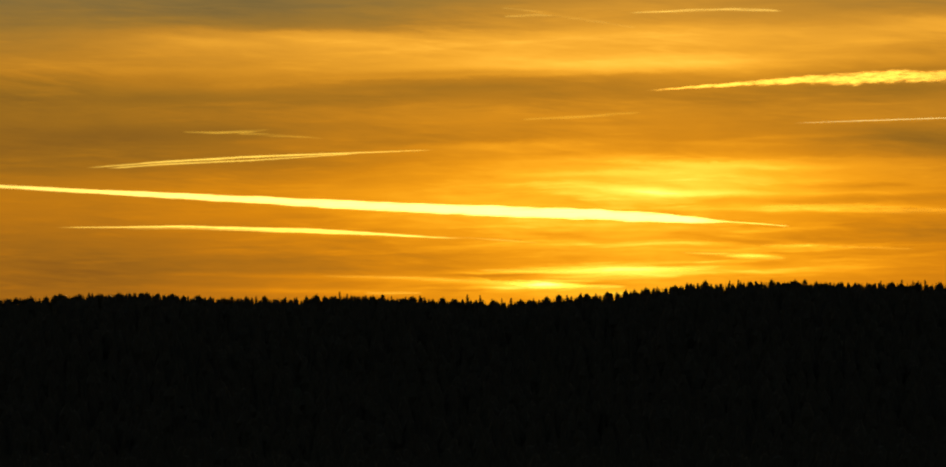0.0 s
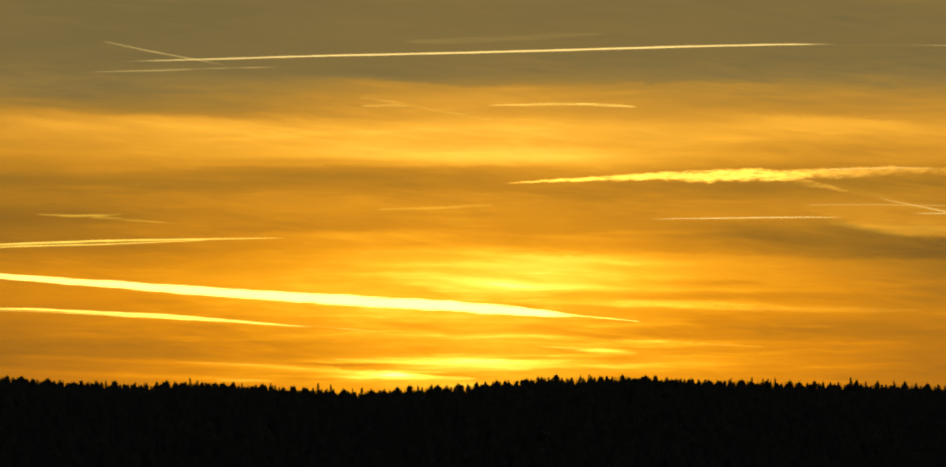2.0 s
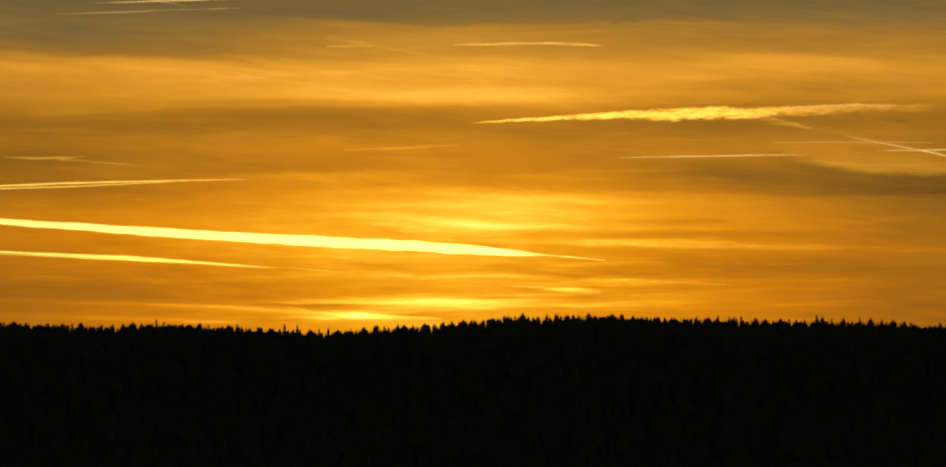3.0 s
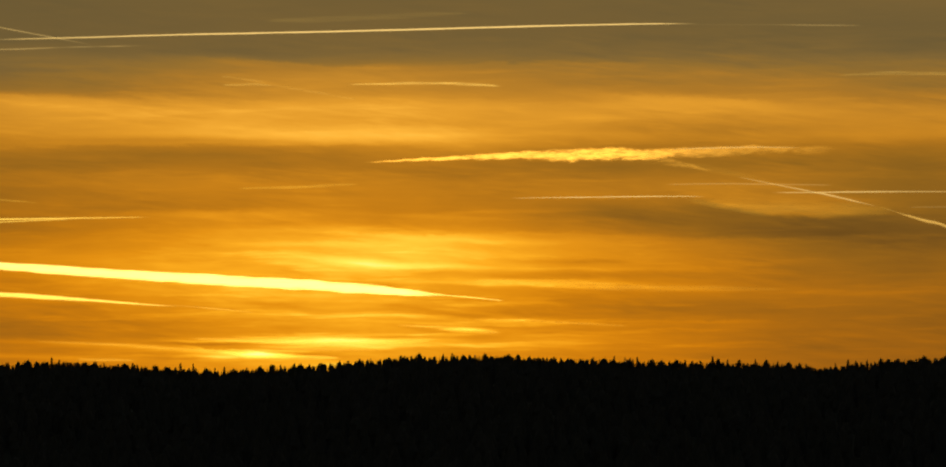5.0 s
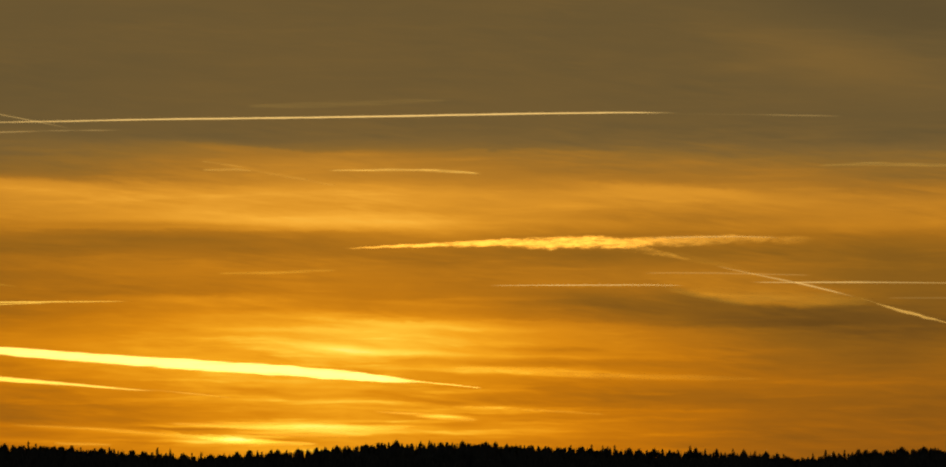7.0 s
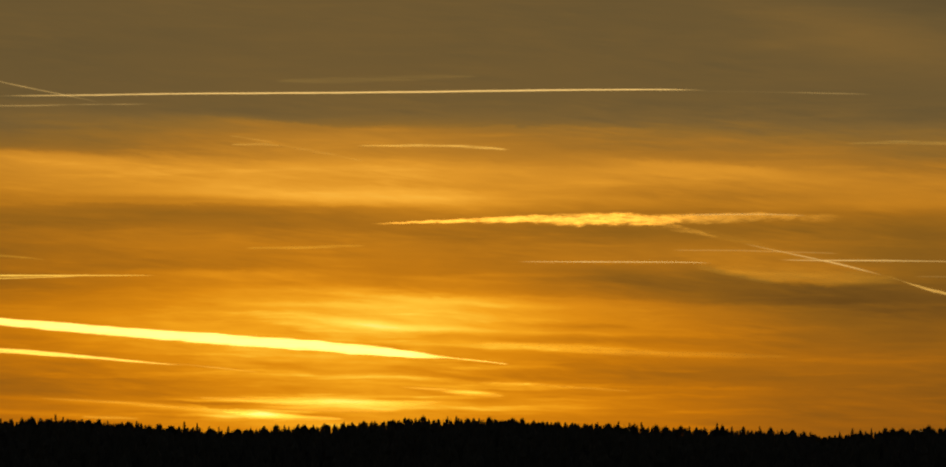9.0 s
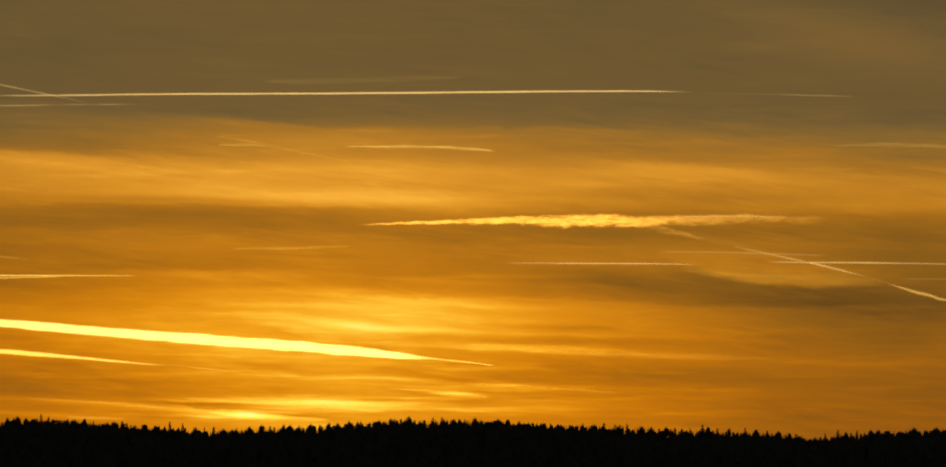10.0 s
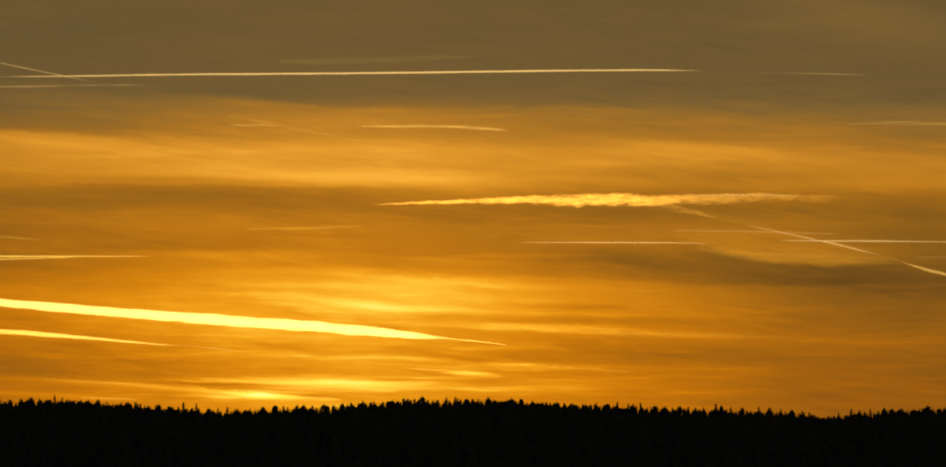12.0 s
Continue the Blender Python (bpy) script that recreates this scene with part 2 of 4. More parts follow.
    band(5.53, 4.545, 1.79, 0.135, -0.000, -0.090)
    band(4.18, 5.298, 2.69, 0.162, -0.000, -0.040)
    # brown bars below the plume
    band(-5.24, 3.970, 3.14, 0.197, -0.000, -0.080)
    band(-1.29, 4.132, 1.79, 0.179, -0.000, -0.050)
    band(3.28, 3.952, 2.33, 0.108, -0.000, -0.050)
    band(-5.96, 3.611, 2.15, 0.197, -0.000, -0.090)
    band(-8.14, 3.432, 2.24, 0.404, -0.000, -0.080)
    # bright tongue and the dark cloud round it
    band(6.69, 3.522, 1.79, 0.197, -0.030, 0.100)
    band(6.90, 3.037, 2.33, 0.200, -0.000, -0.110)
    band(4.14, 3.262, 1.35, 0.179, -0.020, -0.120)
    band(2.39, 3.324, 0.99, 0.027, 0.020, 0.050)
    band(-3.45, 2.535, 2.24, 0.269, -0.040, 0.030)
    band(-4.88, 2.248, 0.54, 0.072, -0.030, -0.060)
    band(-4.52, 1.584, 2.69, 0.233, -0.000, -0.100)
    # glow over the sun
    band(0.32, 2.732, 2.33, 0.359, -0.000, 0.075)
    band(-0.22, 2.571, 0.99, 0.063, -0.060, 0.090)
    band(0.50, 2.508, 1.08, 0.054, -0.010, 0.130)
    band(-0.22, 2.804, 1.35, 0.054, -0.020, 0.050)
    band(1.31, 2.921, 1.08, 0.072, 0.010, 0.090)
    band(-1.47, 2.804, 0.81, 0.054, -0.000, 0.050)
    band(1.76, 2.759, 2.06, 0.269, -0.000, 0.055)
    band(2.66, 2.876, 1.08, 0.045, 0.010, 0.050)
    band(1.22, 1.871, 1.88, 0.099, -0.000, -0.015)
    band(-1.47, 2.086, 2.06, 0.233, -0.020, 0.090)
    band(6.96, 2.624, 1.62, 0.305, -0.000, -0.080)
    band(3.28, 2.624, 1.08, 0.045, -0.000, -0.080)
    band(3.10, 2.418, 1.79, 0.054, -0.000, -0.070)
    band(2.84, 2.508, 1.79, 0.031, -0.000, 0.060)
    band(3.10, 2.283, 1.62, 0.054, -0.020, 0.110)
    band(2.84, 2.248, 1.97, 0.022, -0.025, 0.080)
    band(5.08, 2.203, 1.44, 0.045, -0.000, 0.050)
    band(4.63, 1.942, 2.24, 0.126, -0.000, -0.050)
    # bars of light on the treetops
    band(-0.13, 1.413, 1.08, 0.072, -0.010, 0.270)
    band(-1.36, 1.216, 0.54, 0.045, -0.020, 0.260)
    band(-1.38, 1.234, 0.23, 0.072, -0.000, 0.120)
    band(1.04, 1.278, 1.35, 0.162, -0.000, 0.050)
    band(2.48, 1.745, 1.97, 0.027, -0.010, 0.070)
    band(3.55, 1.440, 1.35, 0.108, -0.000, 0.040)
    band(-4.07, 1.377, 1.97, 0.036, -0.030, 0.090)
    band(-2.55, 1.278, 0.90, 0.045, -0.050, 0.100)
    band(-2.55, 1.153, 0.45, 0.027, 0.020, -0.090)
    band(-0.75, 1.243, 0.54, 0.022, -0.030, -0.120)
    band(0.59, 1.458, 0.63, 0.022, -0.000, -0.100)
    band(1.49, 1.278, 0.54, 0.027, -0.000, -0.060)
    band(2.30, 1.332, 1.79, 0.022, -0.010, 0.060)
    band(-0.84, 1.261, 0.63, 0.022, -0.050, 0.160)
    band(0.41, 1.314, 0.81, 0.027, -0.000, 0.100)
    band(-1.65, 1.422, 0.99, 0.027, -0.010, 0.120)
    band(0.86, 1.485, 0.72, 0.027, -0.020, 0.080)
    band(1.71, 1.584, 0.32, 0.040, -0.020, 0.240)
    band(1.58, 1.664, 0.99, 0.022, -0.010, 0.080)
    band(-0.22, 1.682, 1.26, 0.135, -0.000, 0.070)
    band(-2.01, 1.189, 0.36, 0.018, -0.020, 0.120)
    band(-0.57, 1.341, 0.63, 0.022, -0.000, 0.100)
    band(8.67, 1.548, 2.87, 0.808, -0.000, -0.080)
    band(8.76, 2.759, 1.17, 0.449, -0.000, -0.070)
    band(6.33, 3.881, 1.35, 0.251, -0.000, 0.050)
    # feathers at the edge of the grey
    band(-1.74, 5.523, 0.54, 0.045, -0.100, 0.050)
    band(0.59, 5.496, 0.81, 0.045, -0.000, 0.050)
    band(-1.38, 5.262, 0.36, 0.027, -0.150, 0.050)
    band(2.03, 5.424, 0.54, 0.036, 0.080, 0.030)
    # amber shelf over the broad contrail
    band(-2.01, 3.235, 1.35, 0.081, -0.020, 0.060)
    band(-1.20, 3.019, 1.08, 0.063, 0.010, 0.050)
    band(0.77, 3.001, 1.26, 0.045, 0.020, 0.050)
    band(-4.34, 3.028, 2.24, 0.126, 0.020, -0.030)
    band(-3.18, 4.168, 1.79, 0.054, -0.010, -0.050)
    band(-5.69, 4.222, 1.44, 0.045, -0.000, 0.040)
    band(1.04, 4.491, 1.08, 0.090, -0.000, 0.050)
    band(3.55, 4.733, 0.99, 0.072, -0.080, 0.040)
    band(4.54, 4.329, 1.17, 0.054, -0.000, -0.040)
    # dim cloud high on the right
    band(7.50, 6.931, 1.79, 0.341, -0.200, 0.060)
    band(6.16, 6.806, 0.54, 0.072, -0.020, 0.030)
    band(8.22, 7.739, 1.97, 0.359, -0.150, -0.045)

    # thin cloud by its brightness: brown where thick, gold and yellow where the light comes through
    shine = n.math("DIVIDE", layers[0], 1.4, clamp=True)
    low = n.ramp(shine, *[(v / 1.4, lin(*c)) for v, c in ((0.30, (80, 52, 20)), (0.45, (115, 74, 22)), (0.55, (140, 90, 20)), (0.65, (166, 103, 16)), (0.75, (191, 117, 12)),
                                                         (0.85, (217, 137, 15)), (0.95, (242, 165, 28)), (1.03, (253, 194, 52)), (1.15, (255, 228, 84)), (1.3, (255, 250, 150)))])
    high = n.ramp(shine, *[(v / 1.4, lin(*c)) for v, c in ((0.30, (80, 70, 46)), (0.40, (103, 85, 49)), (0.47, (121, 95, 49)), (0.55, (140, 104, 44)), (0.65, (166, 116, 40)), (0.75, (191, 132, 42)),
                                                          (0.85, (217, 151, 47)), (0.95, (242, 174, 60)), (1.1, (255, 205, 90)))])
    olive = n.ramp(shine, *[(v / 1.4, lin(*c)) for v, c in ((0.30, (78, 56, 22)), (0.45, (114, 80, 27)), (0.55, (140, 95, 26)), (0.65, (166, 109, 26)), (0.75, (191, 126, 29)),
                                                           (0.85, (217, 147, 37)), (0.95, (242, 172, 53)), (1.1, (255, 206, 84)))])
    aside = n.math("DIVIDE", n.math("SUBTRACT", az, 1.5), 6.0, clamp=True)
    veil = n.mix(n.ramp(n.math("MULTIPLY_ADD", aside, 0.09, height), *grey((0.26, 0.0), (0.33, 0.12), (0.40, 0.5), (0.46, 0.9), (0.50, 1.0))), low, olive)
    veil = n.mix(n.ramp(height, *grey((0.48, 0.0), (0.54, 0.5), (0.61, 1.0))), veil, high)
    # redder through the thick air near the horizon, away from the sun
    thick_air = n.math("MULTIPLY", n.math("SUBTRACT", 1.0, n.math("DIVIDE", el, 2.8), clamp=True), n.math("MULTIPLY_ADD", away, 0.9, 0.1))
    veil = n.mix(thick_air, veil, (1.04, 0.86, 0.75, 1), "MULTIPLY")
    # the veil thins out high up and away from the west
    over = n.math("MULTIPLY", n.ramp(n.math("DIVIDE", el, 90.0, clamp=True), *grey((0.0, 1.0), (0.12, 1.0), (0.3, 0.1))),
                  n.ramp(n.math("DIVIDE", n.math("ABSOLUTE", az), 180.0), *grey((0.0, 1.0), (0.12, 1.0), (0.4, 0.0))))
    back = n.add("ShaderNodeBackground", Strength=0.5)
    n.link(n.mix(over, clear, veil), back.inputs["Color"])
    n.link(back.outputs[0], n.add("ShaderNodeOutputWorld").inputs["Surface"])


build_world()


# ---------------- materials ----------------
def material(name):
    m = bpy.data.materials.new(name)
    m.use_nodes = True
    n = Nodes(m.node_tree)
    return m, n, n.add("ShaderNodeOutputMaterial")


def ice_cloud(name, grain, along, ragged, crisp, uneven, tint=(0.95, 0.95, 0.95)):
    """Ice crystals that pass sunlight on: dense in the core, torn and streaky towards the edges. tint: sunlight's
    colour put into the ice.
    """
    m, n, out = material(name)

    def mesh_value(key):
        node = n.tree.nodes.new("ShaderNodeAttribute")
        node.attribute_name = key
        return node.outputs["Fac"]

    spot = n.tree.nodes.new("ShaderNodeTexCoord").outputs["Object"]
    split = n.tree.nodes.new("ShaderNodeSeparateXYZ")
    n.link(spot, split.inputs[0])
    v = n.xyz(n.math("DIVIDE", split.outputs[0], along), n.math("DIVIDE", split.outputs[1], along * 3.0), n.math("DIVIDE", split.outputs[2], grain))
    torn = n.math("SUBTRACT", n.noise(v, 1.0, 5.0, 0.62, 0.5), 0.5)
    clumps = n.math("SUBTRACT", n.noise(v, 0.3, 3.0, 0.5), 0.5)
    shape = n.math("MULTIPLY_ADD", n.math("ADD", torn, n.math("MULTIPLY", clumps, 0.9)), ragged, mesh_value("core"))
    body_fac = n.tree.nodes.new("ShaderNodeMapRange")
    body_fac.interpolation_type = "SMOOTHSTEP"
    body_fac.inputs["From Min"].default_value, body_fac.inputs["From Max"].default_value = 0.12, crisp
    n.link(shape, body_fac.inputs["Value"])
    inside = n.noise(n.xyz(n.math("DIVIDE", split.outputs[0], along * 1.2), 7.0, n.math("DIVIDE", split.outputs[2], grain * 0.9)), 1.0, 5.0, 0.6)
    patchy = n.math("MULTIPLY_ADD", n.math("SUBTRACT", inside, 0.5), uneven, 1.0)
    dense = n.math("MULTIPLY", n.math("MULTIPLY", body_fac.outputs[0], n.math("MAXIMUM", patchy, 0.05)), mesh_value("cover"), clamp=True)
    through_light = n.add("ShaderNodeBsdfTranslucent", Color=(*tint, 1))
    scatter = n.add("ShaderNodeBsdfDiffuse", Color=(0.9, 0.9, 0.9, 1))
    body = n.add("ShaderNodeMixShader", Fac=0.06)
    n.link(through_light.outputs[0], body.inputs[1])
    n.link(scatter.outputs[0], body.inputs[2])
    mix = n.tree.nodes.new("ShaderNodeMixShader")
    n.link(dense, mix.inputs[0])
    n.link(n.add("ShaderNodeBsdfTransparent").outputs[0], mix.inputs[1])
    n.link(body.outputs[0], mix.inputs[2])
    n.link(mix.outputs[0], out.inputs["Surface"])
    return m


def rough_surface(name, dark, light, scale, bump, rough=0.9):
    m, n, out = material(name)
    spot = n.tree.nodes.new("ShaderNodeTexCoord").outputs["Object"]
    big, small = n.noise(spot, scale, 4.0), n.noise(spot, scale * 9.0, 4.0)
    info = n.tree.nodes.new("ShaderNodeObjectInfo")
    fac = n.math("ADD", n.math("MULTIPLY", big, 0.6), n.math("MULTIPLY", small, 0.4))
    fac = n.math("ADD", fac, n.math("MULTIPLY", n.math("SUBTRACT", info.outputs["Random"], 0.5), 0.35), clamp=True)
    shader = n.add("ShaderNodeBsdfPrincipled", Roughness=rough)
    n.link(n.mix(fac, (*dark, 1), (*light, 1)), shader.inputs["Base Color"])
    relief = n.add("ShaderNodeBump", Strength=bump, Distance=0.3)
    n.link(small, relief.inputs["Height"])
    n.link(relief.outputs[0], shader.inputs["Normal"])
    n.link(shader.outputs[0], out.inputs["Surface"])
    return m


NEEDLES = rough_surface("spruce_needles", (0.034, 0.033, 0.025), (0.052, 0.051, 0.037), 0.3, 0.3)
PINE = rough_surface("pine_needles", (0.034, 0.035, 0.02), (0.066, 0.068, 0.036), 0.3, 0.5)
LEAVES = rough_surface("autumn_leaves", (0.04, 0.045, 0.015), (0.09, 0.085, 0.03), 0.3, 0.5)
BARK = rough_surface("bark", (0.05, 0.038, 0.028), (0.14, 0.10, 0.075), 0.8, 0.8)
GROUND = rough_surface("meadow_soil", (0.03, 0.034, 0.016), (0.075, 0.08, 0.035), 0.012, 0.4, 1.0)
# white ice; each tint paints in the colour and brightness of its sunlight
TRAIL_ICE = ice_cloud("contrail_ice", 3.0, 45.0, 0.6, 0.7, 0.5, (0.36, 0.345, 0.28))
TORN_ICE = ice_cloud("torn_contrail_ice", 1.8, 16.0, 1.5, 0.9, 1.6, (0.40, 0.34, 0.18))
HOT_TINT_ICE = ice_cloud("sunlit_tint_contrail_ice", 2.0, 40.0, 1.1, 0.80, 1.0, (0.97, 0.94, 0.50))
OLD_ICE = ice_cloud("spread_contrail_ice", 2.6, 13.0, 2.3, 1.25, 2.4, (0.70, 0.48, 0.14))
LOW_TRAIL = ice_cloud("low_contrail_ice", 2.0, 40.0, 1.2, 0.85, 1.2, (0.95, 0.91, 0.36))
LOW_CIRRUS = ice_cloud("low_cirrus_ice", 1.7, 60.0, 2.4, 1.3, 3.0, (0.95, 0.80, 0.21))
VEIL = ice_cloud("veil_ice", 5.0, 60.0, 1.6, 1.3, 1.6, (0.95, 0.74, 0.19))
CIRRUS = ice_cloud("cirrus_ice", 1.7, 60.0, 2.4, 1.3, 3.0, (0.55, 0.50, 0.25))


# ---------------- terrain ----------------
RIDGE = 2200.0
# treetop line of the ridge: bearing, height (degrees)
SKYLINE = [(-16.0, 1.02), (-12.0, 1.0), (-9.44, 1.07), (-8.15, 1.14), (-7.3, 1.14), (-6.5, 1.07), (-5.88, 1.04), (-4.98, 1.03),
           (-4.5, 1.06), (-4.09, 1.05), (-3.64, 1.02), (-2.74, 0.98), (-1.93, 0.93), (-1.22, 0.98), (-0.5, 1.02), (0.0, 1.07),
           (0.85, 1.15), (1.7, 1.17), (2.19, 1.17), (3.08, 1.13), (3.96, 1.12), (4.94, 1.08), (5.83, 1.07), (6.5, 1.05),
           (6.96, 0.985), (7.3, 1.045), (8.06, 1.10), (8.5, 1.14), (9.4, 1.16), (12.0, 1.10), (17.0, 1.0)]
SKY_A, SKY_E = [p[0] for p in SKYLINE], [p[1] for p in SKYLINE]
STAND = 16.0


def crest_height(az):
    """Height of the ground along the ridge, under a stand of trees."""
    return EYE.z + RIDGE * math.tan(radians(float(np.interp(az, SKY_A, SKY_E)))) - STAND + 0.5


def step(x, a, b):
    t = min(max((x - a) / (b - a), 0.0), 1.0)
    return t * t * (3 - 2 * t)


def ground_height(x, y):
    r, az = math.hypot(x, y), math.degrees(math.atan2(x, y))
    own_hill = 38.3 * math.exp(-((r / 230.0) ** 2))
    valley = 1.5 * noise.noise((x * 0.004, y * 0.004, 0.0)) + 2.0 * noise.noise((x * 0.0012, y * 0.0012, 5.0))
    top = crest_height(az) if abs(az) < 60 else crest_height(math.copysign(16, az))
    rise = step(r, 1180.0, RIDGE) * (1 - 0.55 * step(r, RIDGE + 60.0, 3400.0))
    bearing = 1 - 0.5 * step(abs(az), 40.0, 120.0)
    lumps = 5.0 * noise.noise((x * 0.006, y * 0.006, 9.0)) * step(r, 1180, 1500) * (1 - step(r, 1900, 2120))
    return own_hill + valley * (1 - step(r, 1700.0, 2100.0)) * step(r, 30.0, 300.0) + top * rise * bearing + lumps


def build_ground():
    bm = bmesh.new()
    radii = [0, 8, 20, 40, 70, 110, 160, 220, 300, 400, 520, 660, 820, 980, 1120, 1180]
    radii += [1180 + 40 * i for i in range(1, 24)] + [2110 + 15 * i for i in range(10)] + [2280, 2340, 2440, 2600, 2850, 3200, 3700, 4300, 4950]
    angles = [a for a in range(-180, -20, 5)] + [-20 + 0.25 * i for i in range(160)] + [a for a in range(20, 180, 5)]
    centre = bm.verts.new((0, 0, ground_height(0.0, 0.001)))
    rings = []
    for r in radii[1:]:
        ring = []
        for a in angles:
            x, y = r * math.sin(radians(a)), r * math.cos(radians(a))
            ring.append(bm.verts.new((x, y, ground_height(x, y))))
        rings.append(ring)
    count = len(angles)
    for i in range(count):
        bm.faces.new((centre, rings[0][(i + 1) % count], rings[0][i]))
        for lower, upper in zip(rings, rings[1:]):
            bm.faces.new((lower[i], lower[(i + 1) % count], upper[(i + 1) % count], upper[i]))
    bmesh.ops.recalc_face_normals(bm, faces=bm.faces)
    for f in bm.faces:
        f.smooth = True
    ob = finish("ground", bm, GROUND)
    return tagged(ob, "dark dusk meadow valley rising to a wooded ridge", "ground", kind="structure")


def finish(name, bm, mat):
    mesh = bpy.data.meshes.new(name)
    bm.to_mesh(mesh)
    bm.free()
    mesh.materials.append(mat)
    return new(name, mesh)


def part(name, bm, mat, parent, label=""):
    ob = finish(name, bm, mat)
    ob.parent = parent
    return tagged(ob, label)


build_ground()


# ---------------- trees ----------------
def tube(bm, a, b, ra, rb, sides=6):
    a, b = Vector(a), Vector(b)
    turn = (b - a).to_track_quat("Z", "Y").to_matrix()
    low, high = [], []
    for i in range(sides):
        d = Vector((math.cos(2 * math.pi * i / sides), math.sin(2 * math.pi * i / sides), 0))
        low.append(bm.verts.new(a + turn @ (d * ra)))
        high.append(bm.verts.new(b + turn @ (d * rb)))
    for i in range(sides):
        j = (i + 1) % sides
        bm.faces.new((low[i], low[j], high[j], high[i]))
    bm.faces.new(high)


def leaf(bm, at, size, rng, droop=0.0):
    """One small spray of foliage: a bent quad."""
    d = Vector((rng.gauss(0, 1), rng.gauss(0, 1), rng.gauss(0, 0.7))).normalized()
    e = d.cross(Vector((rng.gauss(0, 1), rng.gauss(0, 1), rng.gauss(0, 1)))).normalized()
    at = Vector(at)
    p = [bm.verts.new(at + d * size), bm.verts.new(at + e * size * 0.6), bm.verts.new(at - d * size + Vector((0, 0, -droop))), bm.verts.new(at - e * size * 0.6)]
    bm.faces.new((p[0], p[1], p[2]))
    bm.faces.new((p[0], p[2], p[3]))


def spruce(rng, tall, wide, gaps):
    """Trunk, limbs in whorls and hanging sprays of a spruce."""
    wood, crown = bmesh.new(), bmesh.new()
    bend = Vector((rng.uniform(-0.25, 0.25), rng.uniform(-0.25, 0.25), 0))
    tube(wood, (0, 0, -0.6), bend + Vector((0, 0, tall * 0.6)), 0.24, 0.11)
    tube(wood, bend + Vector((0, 0, tall * 0.6)), bend + Vector((0, 0, tall - 0.7)), 0.11, 0.03)
    z = tall * 0.16
    while z < tall * 0.985:
        u = (z - tall * 0.16) / (tall * 0.84)
        reach = wide * (1 - u) ** 0.60 * rng.uniform(0.65, 1.2) + 0.08
        for k in range(6 if u < 0.55 else 8):
            if rng.random() < gaps:
                continue
            a = rng.uniform(0, 2 * math.pi)
            r = reach * rng.uniform(0.6, 1.12)
            tip = bend + Vector((math.cos(a) * r, math.sin(a) * r, z - 0.28 * r + rng.uniform(-0.1, 0.2)))
            root = bend + Vector((0, 0, z))
            if u < 0.7 and k % 2 == 0:
                tube(wood, root, tip, 0.04, 0.01, 3)
            for i in range(max(2, int(r * 3.6))):
                s = (i + 0.6) / max(2, int(r * 3.6))
                leaf(crown, root.lerp(tip, s) + Vector((rng.gauss(0, 0.12), rng.gauss(0, 0.12), rng.gauss(0, 0.06))), 0.24 + 0.46 * (1 - u) ** 0.7, rng, 0.18)
        z += 0.24 + 0.44 * (1 - u)
    for i in range(5):
        leaf(crown, bend + Vector((0, 0, tall - 0.1 - 0.16 * i)), 0.14 + 0.05 * i, rng)
    return wood, crown


def broad_tree(rng, tall, wide, start, clumps, flat):
    """Trunk, forking limbs and a crown of many leaf clumps with gaps."""
    wood, crown = bmesh.new(), bmesh.new()
    fork = Vector((rng.uniform(-0.4, 0.4), rng.uniform(-0.4, 0.4), tall * (start + 0.12)))
    tube(wood, (0, 0, -0.6), fork, 0.27, 0.17, 7)
    top = Vector((rng.uniform(-0.5, 0.5), rng.uniform(-0.5, 0.5), tall - 2.0))
    tube(wood, fork, top, 0.16, 0.03)
    for k in range(clumps):
        u = (k + rng.random()) / clumps
        z = tall * (start + (1 - start) * u) - 0.5
        swell = math.sqrt(max(0.06, 1 - ((u - 0.4) / 0.63) ** 2)) ** flat
        a, r = rng.uniform(0, 2 * math.pi), wide * swell * math.sqrt(rng.uniform(0.02, 1.0))
        centre = Vector((math.cos(a) * r, math.sin(a) * r, z))
        root = fork.lerp(top, max(0.0, u - 0.2))
        if k % 2 == 0:
            tube(wood, root, centre, 0.05, 0.015, 3)
        size = rng.uniform(0.5, 0.95) * (1.1 - 0.3 * u)
        for i in range(17):
            o = Vector((rng.gauss(0, 0.5), rng.gauss(0, 0.5), rng.gauss(0, 0.38))) * size
            leaf(crown, centre + o, rng.uniform(0.3, 0.55), rng)
    for k in range(24):
        a, r = rng.uniform(0, 2 * math.pi), wide * rng.uniform(0.1, 0.95)
        foot = Vector((math.cos(a) * r, math.sin(a) * r, tall * (0.93 - 0.16 * (r / wide) ** 2)))
        shoot = foot + Vector((rng.uniform(-0.4, 0.4), rng.uniform(-0.4, 0.4), rng.uniform(0.7, 2.1)))
        tube(wood, foot, shoot, 0.04, 0.015, 3)
        for i in range(9):
            leaf(crown, foot.lerp(shoot, i / 8) + Vector((rng.gauss(0, 0.12), rng.gauss(0, 0.12), 0)), 0.40 - 0.030 * i, rng)
    return wood, crown


def tree(name, label, category, woods, leaves):
    wood, crown = woods
    base = new(name)
    part("trunk", wood, BARK, base)
    part("crown", crown, leaves, base)
    return tagged(base, label, category, "trees along the ridge")


